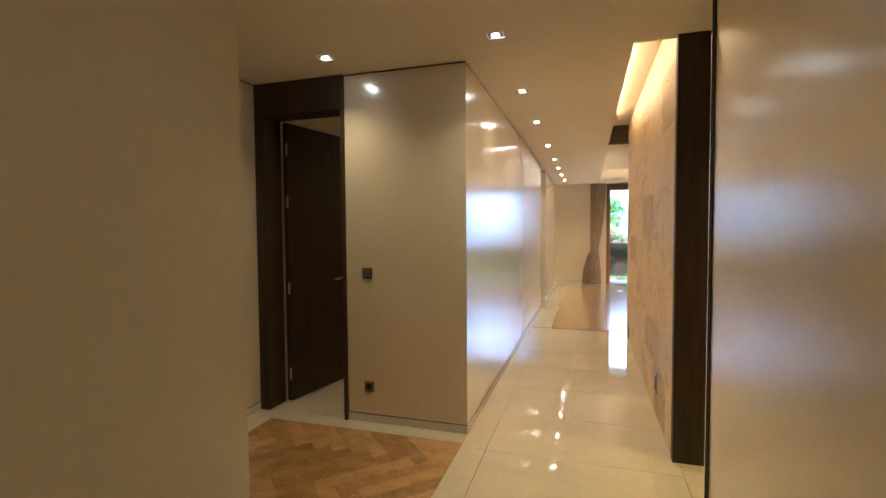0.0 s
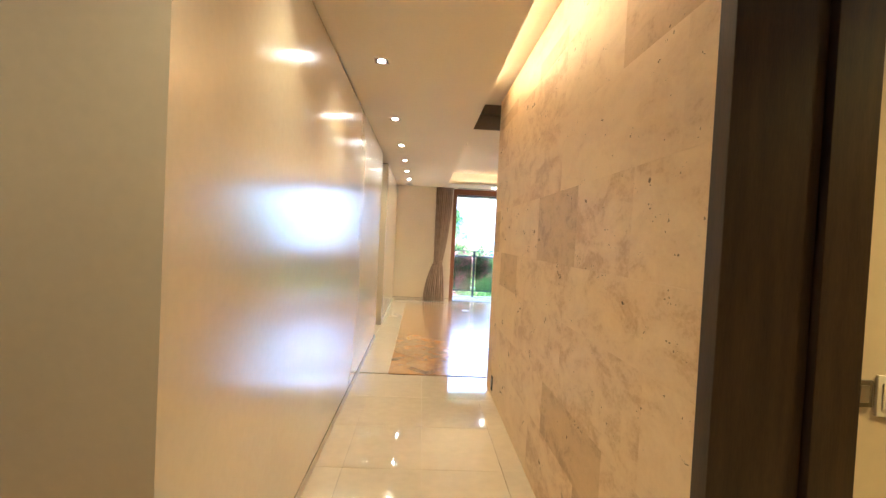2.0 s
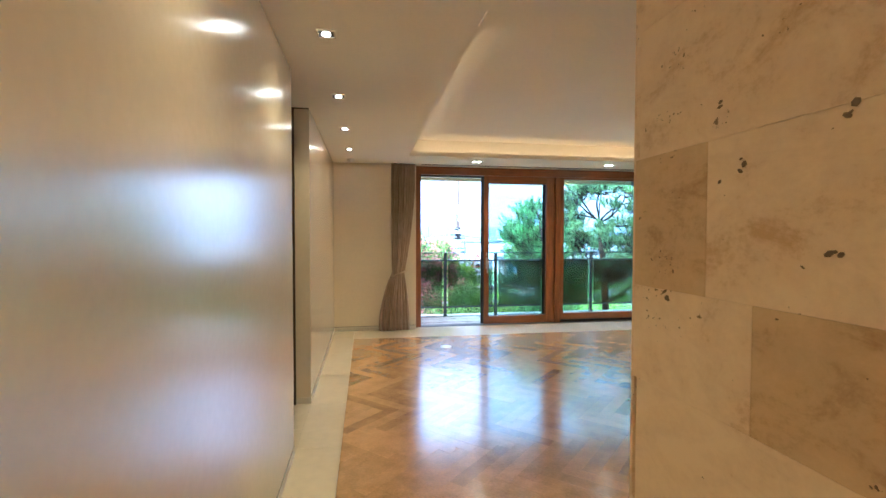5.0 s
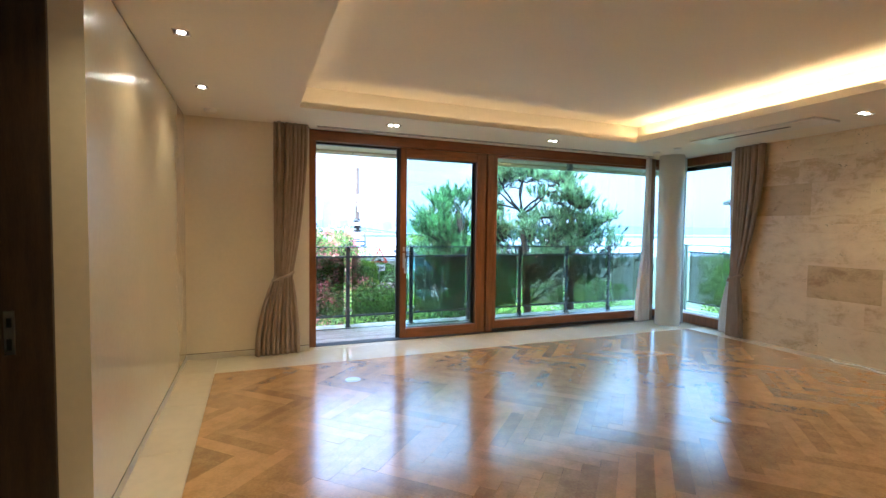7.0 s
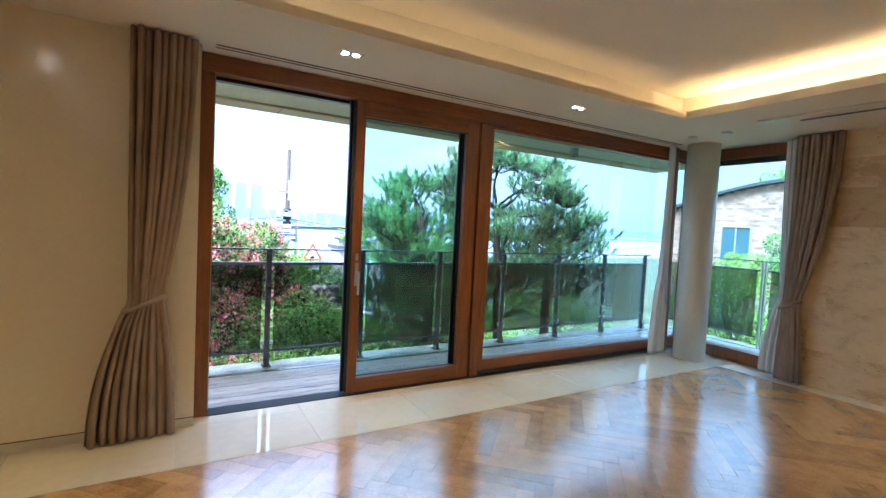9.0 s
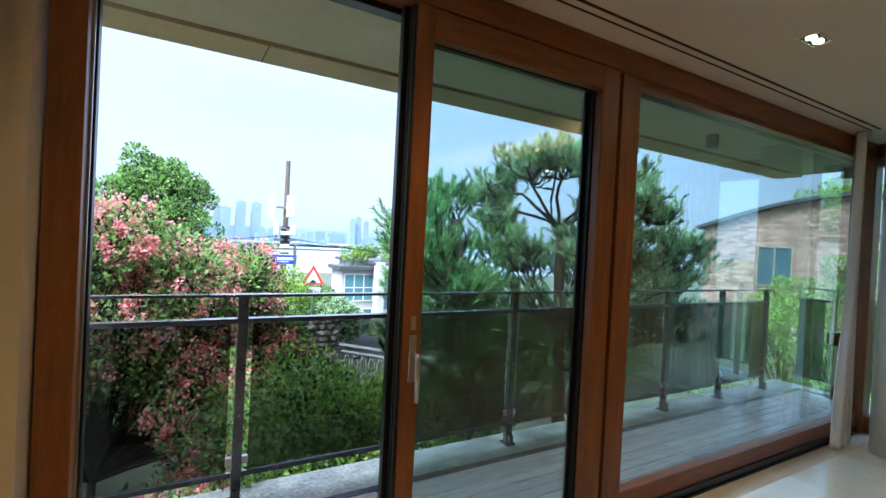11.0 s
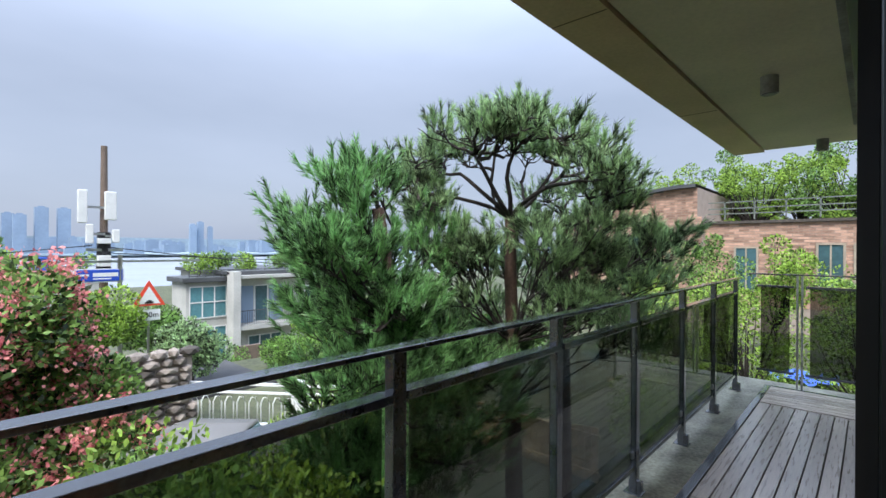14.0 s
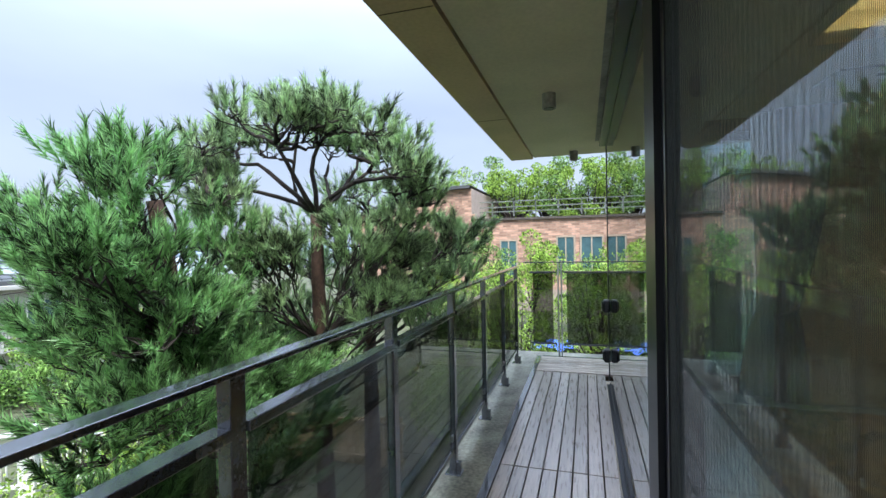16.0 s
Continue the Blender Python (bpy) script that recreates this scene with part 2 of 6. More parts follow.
def box(bm, x0, y0, z0, x1, y1, z1, bevel=0.0):
    m = Matrix.Translation(((x0 + x1) / 2, (y0 + y1) / 2, (z0 + z1) / 2)) @ Matrix.Diagonal((abs(x1 - x0), abs(y1 - y0), abs(z1 - z0), 1))
    r = bmesh.ops.create_cube(bm, size=1.0, matrix=m)
    if bevel:
        es = list({e for v in r["verts"] for e in v.link_edges})
        bmesh.ops.bevel(bm, geom=es, offset=bevel, segments=2, affect="EDGES", profile=0.5)
    return bm


def cyl(bm, x, y, z0, z1, r, r2=None, seg=20, axis="z"):
    d = z1 - z0
    if axis == "z":
        m = Matrix.Translation((x, y, (z0 + z1) / 2))
    bmesh.ops.create_cone(bm, cap_ends=True, segments=seg, radius1=r, radius2=r if r2 is None else r2, depth=d, matrix=m)
    return bm


def tube(bm, pts, radii, seg=7):
    """A tapered round limb along pts."""
    rings = []
    for i, p in enumerate(pts):
        a = Vector(pts[max(i - 1, 0)])
        b = Vector(pts[min(i + 1, len(pts) - 1)])
        d = (b - a).normalized()
        u = d.orthogonal().normalized()
        v = d.cross(u)
        rings.append([bm.verts.new(Vector(p) + radii[i] * (math.cos(2 * math.pi * k / seg) * u + math.sin(2 * math.pi * k / seg) * v)) for k in range(seg)])
    for r0, r1 in zip(rings, rings[1:]):
        best = min(range(seg), key=lambda s: (r0[0].co - r1[s].co).length)
        for k in range(seg):
            f = bm.faces.new((r0[k], r0[(k + 1) % seg], r1[(k + 1 + best) % seg], r1[(k + best) % seg]))
            f.smooth = True
    for r in (rings[0], rings[-1]):
        bm.faces.new(r)
    return bm


def mesh_of(bm, name, material):
    me = bpy.data.meshes.new(name)
    bmesh.ops.recalc_face_normals(bm, faces=bm.faces)
    bm.to_mesh(me)
    bm.free()
    for mm in material if isinstance(material, (list, tuple)) else [material]:
        me.materials.append(mm)
    return me


def part(name, bm, material, parent, label=""):
    ob = new(name, mesh_of(bm, name, material))
    ob.parent = parent
    return tagged(ob, label) if label else ob


def thing(name, label, category, bm=None, material=None, group="", kind="", at=None):
    ob = new(name, mesh_of(bm, name, material) if bm else None)
    if at:
        ob.location = at
    return tagged(ob, label, category, group, kind)


def boxes(*bs, bevel=0.0):
    bm = bmesh.new()
    for b in bs:
        box(bm, *b, bevel=bevel)
    return bm


def structure(name, label, category, material, *bs, bevel=0.0):
    return thing(name, label, category, boxes(*bs, bevel=bevel), material, kind="structure")


def smooth(ob):
    for p in ob.data.polygons:
        p.use_smooth = True
    return ob


# ---- the large structure ----
H = 2.70
T = 0.2
# floors
structure("floor", "cream marble slab floor with fine joints", "floor", M_GROUT, (-6.0, -3.2, -0.25, 7.4, 7.05, -0.012), (-6, 7.05, -0.25, 0.32, 13.3, -0.012), (0.32, 12.39, -0.25, 7.4, 13.3, -0.012), (6.9, 7.05, -0.25, 7.4, 12.39, -0.012), (0.32, 7.05, -0.25, 6.9, 12.39, -0.012))
# left side of the passage
structure("wall_1", "satin cream plaster wall of the entry", "wall", M_WALL, (-T, -3.2, 0.0, 0.0, 0.84, H - 0.012), (-1.99, 0.64, 0, -T, 0.84, H - 0.012))
structure("wall_2", "satin cream plaster wall end beside the dark door", "wall", M_WALL, (-0.97, 3.12, 0.0, 0.0, 6.75, H - 0.012), (-0.38, 6.75, 0.0, 0.0, 8.75, H - 0.012))
structure("wall_3", "satin cream plaster wall running to the windows", "wall", M_WALL, (-0.38, 9.77, 0.0, 0.0, 13.0, H - 0.012))
structure("wall_4", "cream plaster alcove wall", "wall", M_WALL, (-1.99, 2.56, 0, -1.79, 3.3, H - 0.012), (-1.99, 0.88, 2.46, -1.79, 2.56, H - 0.012))
# end wall beside the window
structure("wall_5", "cream plaster wall beside the sliding window", "wall", M_WALL, (-4.0, 13.0, 0, 1.315, 13.275, H))
# right side of the passage
structure("wall_6", "satin cream plaster wall opposite", "wall", M_WALL, (1.368, -3.2, 0, 1.73, 2.21, H))
structure("wall_7", "stone clad core wall between passage and living room", "wall", M_GROUT, (1.385, 3.16, 0, 1.73, 6.78, 2.95))
structure("wall_8", "cream plaster wall closing the living room", "wall", M_WALL, (1.73, 6.45, 0, 7.4, 6.65, 3.1))
structure("wall_9", "stone clad side wall of the living room", "wall", M_GROUT, (7.117, 6.45, 0, 7.42, 11.78, H))
structure("wall_10", "cream plaster wall closing the entry", "wall", M_WALL, (-T, -3.4, 0, 1.73, -3.2, H))
# rooms behind the doors
structure("wall_11", "cream plaster walls of the room behind the open door", "wall", M_WALL, (-3.4, 3.3, 0, -1.79, 3.45, H), (-3.55, 3.3, 0, -3.4, 6.6, H), (-3.55, 6.4, 0, -0.97, 6.6, H))
structure("wall_12", "yellow lit plaster walls of the side room", "wall", M_WALL, (1.73, 3.33, 0, 4.6, 3.48, H), (4.45, 0.6, 0, 4.6, 3.33, H), (1.73, 0.45, 0, 4.6, 0.6, H))
structure("wall_13", "cream plaster walls of the bedroom beside the passage", "wall", M_WALL, (-4.2, 6.6, 0, -4.0, 13.34, H), (-4.0, 6.6, 0, -0.97, 6.75, H))
structure("wall_14", "cream plaster walls of the store behind the alcove", "wall", M_WALL, (-3.4, 0.7, 0, -3.25, 3.3, H), (-3.25, 0.7, 0, -1.99, 0.85, H))
# ceilings with slot and tray
CY0, CY1, CX0, CX1 = 7.93, 12.14, 1.125, 5.53
structure("ceiling", "matt white plaster ceiling with recessed tray", "ceiling", M_CEIL, (-6, -3.4, H, 1.115, CY0, 3.2), (-6, CY0, H, CX0 - 0.2, CY1 + 0.2, 3.2), (-6, CY1 + 0.2, H, 1.115, 13.36, 3.2), (CX0 - 0.02, CY0 - 0.02, H, CX0, CY1, H + 0.075), (CX0 - 0.2, CY0, H, CX0 - 0.02, CY1, H + 0.02), (CX0, CY0 - 0.02, H, CX1, CY0, H + 0.075), (CX0, CY0 - 0.2, H, CX1 + 0.22, CY0 - 0.02, H + 0.02), (1.115, -3.4, H, 4.6, 3.16, 3.2), (1.115, 7.03, H, 7.5, CY0 - 0.2, 3.2), (CX1 + 0.22, CY0 - 0.2, H, 7.5, CY0, 3.2), (CX1 + 0.22, CY0, H, 7.5, CY1, 3.2), (CX1, CY0, H, CX1 + 0.02, CY1, H + 0.075), (CX1 + 0.02, CY0, H, CX1 + 0.22, CY1, H + 0.02), (1.115, CY1 + 0.2, H, 7.5, 13.36, 3.2), (CX0, CY1, H, CX1, CY1 + 0.02, H + 0.06), (CX0 - 0.2, CY1 + 0.02, H, CX1 + 0.22, CY1 + 0.2, H + 0.02), (CX0 - 0.2, CY1, H, CX0, CY1 + 0.02, H + 0.02), (CX1, CY1, H, CX1 + 0.22, CY1 + 0.02, H + 0.02), (CX1 + 0.22, CY1, H, 7.5, CY1 + 0.2, 3.2), (1.73, 3.16, H, 7.5, 7.03, 3.2), (1.115, 3.16, 2.955, 1.73, 7.03, 3.2), (CX0 - 0.2, CY0 - 0.2, 2.97, CX1 + 0.22, CY1 + 0.2, 3.2))
# shadow gaps over the walls, shade put into dark filler strips; skirtings at their feet
structure("trim_1", "dark shadow gap along the ceiling", "trim", M_GAP, (-0.376, 3.124, H - 0.012, -0.004, 8.746, H), (-0.966, 3.124, H - 0.012, -0.376, 6.74, H), (-0.376, 9.774, H - 0.012, -0.004, 12.99, H), (-1.98, 2.57, H - 0.012, -1.794, 3.28, H), (-0.19, -3.1, H - 0.012, -0.004, 0.836, H))
structure("baseboard", "low honed marble skirting", "baseboard", M_SKIRT, (0.0, 3.12, 0, 0.003, 8.75, 0.062), (-0.97, 3.117, 0, 0.003, 3.12, 0.062), (0, 9.77, 0, 0.003, 13.0, 0.062), (-0.13, 9.767, 0, 0.003, 9.77, 0.062), (0.003, 12.997, 0, 1.315, 13.0, 0.062), (-1.79, 2.56, 0, -1.787, 3.12, 0.062), (0, -3.2, 0, 0.003, 0.84, 0.062))
structure("trim_2", "thin dark reveal above the skirting", "trim", M_GAP, (0.0, 3.12, 0.062, 0.0015, 8.75, 0.068), (-0.97, 3.1185, 0.062, 0.0015, 3.12, 0.068), (0, 9.77, 0.062, 0.0015, 13.0, 0.068), (0.003, 12.9985, 0.062, 1.315, 13.0, 0.068), (-1.79, 2.56, 0.062, -1.7885, 3.12, 0.068), (0, -3.2, 0.062, 0.0015, 0.84, 0.068))
# slot fittings
structure("trim_3", "dark timber lined return air slot in the ceiling", "trim", mat("brown_slot_lining", (0.15, 0.11, 0.085), 0.6, 0.1, 4, 40, 0.03), (1.118, 7.014, 2.705, 1.727, 7.03, 2.86), (1.118, 6.95, 2.86, 1.727, 7.03, 2.955))
structure("cove_light_1", "hidden warm strip light over the stone wall", "strip light", glow("warm_wall_washer_strip", (1.0, 0.66, 0.30), 2.2), (1.13, 3.25, 2.915, 1.15, 6.2, 2.935))
strip_bs = [(CX0 - 0.11, CY0, H + 0.021, CX0 - 0.09, CY1 - 0.03, H + 0.033), (CX0 + 0.1, CY1 + 0.05, H + 0.021, CX1 - 0.1, CY1 + 0.07, H + 0.033), (CX0, CY0 - 0.11, H + 0.021, CX1, CY0 - 0.09, H + 0.033)]
for b in strip_bs:
    structure("cove_light_2", "hidden warm strip light round the ceiling tray", "strip light", M_LED, b)
structure("cove_light_3", "bright hidden warm strip light in the tray edge", "strip light", M_LEDHI, (CX1 + 0.09, CY0 + 0.03, H + 0.021, CX1 + 0.12, CY1 - 0.03, H + 0.035))

# ---- doors ----


def door_leaf(name, label, hinge, angle, width, height, parent):
    bm = boxes((0, -0.022, 0.008, width, 0.022, height), bevel=0.003)
    leaf = part("door_leaf", bm, M_WENGE, parent, label)
    leaf.matrix_local = pose(*hinge, 0, 0, angle)
    for side in (-1, 1):
        h = bmesh.new()
        tube(h, [(width - 0.07, side * 0.022, 1.03), (width - 0.07, side * 0.062, 1.03), (width - 0.075, side * 0.066, 1.03), (width - 0.2, side * 0.066, 1.03)], [0.009] * 4, 10)
        part("door_handle", h, M_STEEL, leaf, "brushed steel lever handle")
    for z in (0.25, 1.0, 1.75, 2.2):
        hb = bmesh.new()
        cyl(hb, -0.004, -0.024, z - 0.05, z + 0.05, 0.009, seg=12)
        part("hinge", hb, M_STEEL, leaf)
    return leaf


d1 = thing("door_1", "dark wenge door standing open in a ceiling-high frame", "door", kind="structure")
part("frame", boxes((-1.79, 3.10, 0, -1.70, 3.32, H - 0.001), (-1.0, 3.10, 0, -0.972, 3.32, H - 0.001), bevel=0.002), M_WENGE, d1)
part("head", boxes((-1.70, 3.102, 2.44, -1.0, 3.318, H - 0.001), bevel=0.002), M_WENGE, d1)
door_leaf("leaf", "dark wenge door leaf, half open", (-1.665, 3.325, 0), 79, 0.74, 2.43, d1)

d2 = thing("door_2", "ceiling-high dark wenge door frame of the side room", "door", kind="structure")
part("frame", boxes((1.362, 3.09, 0, 1.60, 3.157, H - 0.001), (1.606, 3.07, 0, 1.727, 3.155, H - 0.001), bevel=0.002), M_WENGE, d2)
part("frame", boxes((1.362, 2.205, 0, 1.73, 2.262, H - 0.001), bevel=0.002), M_WENGE, d2)
part("seal", boxes((1.356, 2.222, 0.02, 1.362, 2.236, H - 0.03)), M_RAIL, d2, "thin grey metal edge strip")
d2l = door_leaf("leaf", "dark wenge door leaf, swung open into the room", (1.78, 2.24, 0), -86, 0.80, 2.62, d2)
structure("wall_15", "plaster nib closing the core wall", "wall", M_WALL, (1.735, 3.2, 0, 4.6, 3.329, H))

d3 = thing("door_3", "dark wenge door frame in the passage opening", "door", kind="structure")
fr3 = part("frame", boxes((-0.385, 9.745, 0, -0.13, 9.769, H - 0.013), bevel=0.002), M_WENGE, d3)
part("frame", boxes((-0.385, 8.751, 0, -0.18, 8.775, H - 0.013), bevel=0.002), M_WENGE, d3)
part("head", boxes((-0.385, 8.775, 2.60, -0.18, 9.745, H - 0.001)), M_WENGE, d3)
part("strike_plate", boxes((-0.30, 9.740, 0.93, -0.262, 9.745, 1.12), bevel=0.001), M_STEEL, fr3, "steel strike plate with latch holes")
part("latch_hole", boxes((-0.29, 9.7385, 0.95, -0.272, 9.740, 1.0), (-0.29, 9.7385, 1.05, -0.272, 9.740, 1.09)), M_BLACK, fr3)

d4 = thing("door_4", "dark door frame in the alcove", "door", kind="structure")
part("frame", boxes((-2.02, 2.48, 0, -1.782, 2.56, 2.69), bevel=0.002), M_WENGE, d4)
part("frame", boxes((-2.02, 0.88, 0, -1.782, 0.94, 2.46), bevel=0.002), M_WENGE, d4)
part("head", boxes((-2.02, 0.94, 2.40, -1.782, 2.48, 2.46), bevel=0.002), M_WENGE, d4)
# stands for a wall in shadow; the shade is put into its grey olive
part("door_leaf", boxes((-1.90, 0.945, 0.01, -1.86, 2.475, 2.395), bevel=0.003), mat("shaded_wall_grey_olive", (0.20, 0.20, 0.14), 0.35, 0.08, 3, 40, 0.02), d4, "flat leaf in the grey olive of a shaded wall")

# ---- windows ----
WY = 13.22


def hbar(name, parent, x0, x1, y0, y1, z0, z1, m=None, label=""):
    return part(name, boxes((x0, y0, z0, x1, y1, z1), bevel=0.004), m or M_TEAKH, parent, label)


w1 = thing("window_1", "wide timber framed window wall with an open sliding door", "window", kind="structure")
hbar("head", w1, 1.32, 7.42, WY - 0.085, WY + 0.03, 2.565, 2.695)
hbar("head", w1, 1.32, 7.42, WY + 0.03, WY + 0.10, 2.54, 2.62, M_BLACK, "black aluminium outer head")
part("jamb", boxes((1.32, WY - 0.085, 0, 1.412, WY + 0.03, 2.565), bevel=0.004), M_TEAK, w1)
part("jamb", boxes((1.32, WY + 0.03, -0.03, 1.425, WY + 0.09, 2.54), bevel=0.003), M_BLACK, w1, "black aluminium outer jamb")
part("seal", boxes((1.412, WY - 0.01, 0.02, 1.42, WY + 0.005, 2.56)), M_STEEL, w1)
part("mullion", boxes((3.735, WY - 0.04, 0.0, 3.795, WY + 0.02, 2.565), (3.795, WY - 0.065, 0.0, 3.9, WY + 0.02, 2.565), bevel=0.004), M_TEAK, w1)
part("mullion", boxes((3.905, WY - 0.055, 0.0, 3.96, WY + 0.02, 2.565), bevel=0.004), M_TEAK, w1)
part("mullion", boxes((3.735, WY + 0.02, 0.0, 3.972, WY + 0.036, 2.565), (3.727, WY - 0.03, 0.0, 3.7345, WY + 0.036, 2.565)), M_BLACK, w1, "black aluminium outer mullion")
part("mullion", boxes((7.26, WY - 0.1, 0.0, 7.42, WY + 0.02, 2.565), bevel=0.004), M_TEAK, w1, "timber corner post")
part("mullion", boxes((7.40, WY + 0.02, 0.0, 7.45, WY + 0.036, 2.565), bevel=0.004), M_BLACK, w1, "thin black corner joint")
hbar("sill", w1, 3.96, 7.26, WY - 0.055, WY + 0.02, 0.055, 0.165)
hbar("sill", w1, 3.972, 7.2, WY + 0.021, WY + 0.034, -0.03, 0.05, M_BLACK, "black aluminium outer sill")
hbar("track", w1, 1.412, 7.26, WY - 0.09, WY + 0.062, -0.028, 0.006, M_BLACK, "black aluminium sliding track")
hbar("track", w1, 3.9, 7.26, WY - 0.07, WY - 0.055, 0.012, 0.055, M_BLACK)
hbar("head_bead", w1, 3.96, 7.26, WY - 0.05, WY + 0.02, 2.53, 2.566)
p = part("pane", boxes((3.952, WY + 0.024, 0.05, 7.40, WY + 0.030, 2.56)), M_PANE, w1, "large fixed window pane")
p.visible_shadow = False

sl = part("sliding_sash", boxes((2.5, WY - 0.08, 0.02, 2.585, WY - 0.025, 2.562), (3.62, WY - 0.08, 0.02, 3.75, WY - 0.025, 2.562), bevel=0.004), M_TEAK, w1, "timber sliding sash, slid open")
hbar("rail", sl, 2.585, 3.62, WY - 0.079, WY - 0.026, 0.02, 0.148)
hbar("rail", sl, 2.585, 3.62, WY - 0.079, WY - 0.026, 2.435, 2.56)
part("outer_cladding", boxes((2.462, WY - 0.021, 0.02, 2.50, WY + 0.012, 2.56), (3.61, WY - 0.023, 0.02, 3.755, WY + 0.012, 2.56), (2.50, WY - 0.023, 0.02, 3.61, WY + 0.012, 0.152), (2.50, WY - 0.023, 2.43, 3.61, WY + 0.012, 2.56), bevel=0.003), M_BLACK, sl, "black aluminium outer cladding")
part("edge_seal", boxes((2.485, WY - 0.074, 0.03, 2.4985, WY - 0.062, 2.55), (2.485, WY - 0.047, 0.03, 2.4985, WY - 0.027, 2.55)), M_RUBBER, sl)
part("edge_strip", boxes((2.493, WY - 0.057, 0.03, 2.4985, WY - 0.052, 2.55)), M_STEEL, sl, "pale locking strip in the sash edge")
p = part("pane", boxes((2.49, WY - 0.002, 0.145, 3.62, WY + 0.004, 2.44)), M_PANE, sl)
p.visible_shadow = False
hd = part("handle_plate", boxes((2.531, WY - 0.091, 0.97, 2.563, WY - 0.08, 1.17), bevel=0.004), M_STEEL, sl, "satin steel lever handle of the sliding door")
bm = bmesh.new()
tube(bm, [(2.547, WY - 0.085, 1.09), (2.547, WY - 0.133, 1.09), (2.547, WY - 0.139, 1.08), (2.547, WY - 0.139, 0.90)], [0.011, 0.011, 0.012, 0.010], 10)
part("lever", bm, M_STEEL, hd)
part("lock_cover", boxes((2.533, WY - 0.087, 1.19, 2.559, WY - 0.08, 1.25), bevel=0.003), M_STEEL, sl)

sc = part("insect_screen", boxes((2.495, WY + 0.0125, 0.1, 2.51, WY + 0.024, 2.5), (3.585, WY + 0.0125, 0.1, 3.613, WY + 0.024, 2.5), (2.51, WY + 0.0125, 0.1, 3.585, WY + 0.024, 0.125), (2.51, WY + 0.0125, 2.475, 3.585, WY + 0.024, 2.5)), M_BLACK, w1, "dark insect screen in a thin frame")
wv, wf = [], []
for k in range(382):
    x0 = 2.5105 + 0.00281 * k
    nv = len(wv)
    wv += [(x0, WY + 0.0185, 0.125), (x0 + 0.00036, WY + 0.0185, 0.125), (x0 + 0.00036, WY + 0.0187, 0.125), (x0, WY + 0.0187, 0.125)]
    wv += [(p[0], p[1], 2.475) for p in wv[nv:nv + 4]]
    wf += [(nv + i, nv + (i + 1) % 4, nv + 4 + (i + 1) % 4, nv + 4 + i) for i in range(4)]
me = bpy.data.meshes.new("screen_wire")
me.from_pydata(wv, [], wf)
me.materials.append(mat("dark_grey_screen_wire", (0.065, 0.075, 0.075), 0.6, 0.1, 8, 60, 0.0))
wires = new("screen_wire", me)
wires.parent = sc
tagged(wires, "fine dark vertical screen wires", kind="stuff")

w2 = thing("window_2", "timber framed side window at the balcony corner", "window", kind="structure")
WX = 7.36
part("head", boxes((WX - 0.06, 11.78, 2.565, WX + 0.06, WY - 0.1, 2.695), bevel=0.004), M_TEAK, w2)
part("sill", boxes((WX - 0.06, 11.78, 0.0, WX + 0.06, WY - 0.1, 0.15), bevel=0.004), M_TEAK, w2)
part("jamb", boxes((WX - 0.06, 11.78, 0.15, WX + 0.06, 11.86, 2.565), bevel=0.004), M_TEAK, w2)
part("outer_cladding", boxes((WX + 0.06, 11.78, -0.03, WX + 0.1, WY - 0.1, 0.13), (WX + 0.06, 11.78, 2.5, WX + 0.1, WY - 0.1, 2.62)), M_BLACK, w2)
p = part("pane", boxes((WX, 11.85, 0.14, WX + 0.006, WY - 0.09, 2.57)), M_PANE, w2)
p.visible_shadow = False
# round column by the corner
bm = bmesh.new()
cyl(bm, 6.89, 12.76, 0, H, 0.185, seg=64)
col = smooth(thing("column", "smooth round ivory plaster column by the windows", "column", bm, M_COLUMN, kind="structure"))
col.data.polygons.foreach_set("use_smooth", [len(q.vertices) == 4 for q in col.data.polygons])

# ---- curtains ----


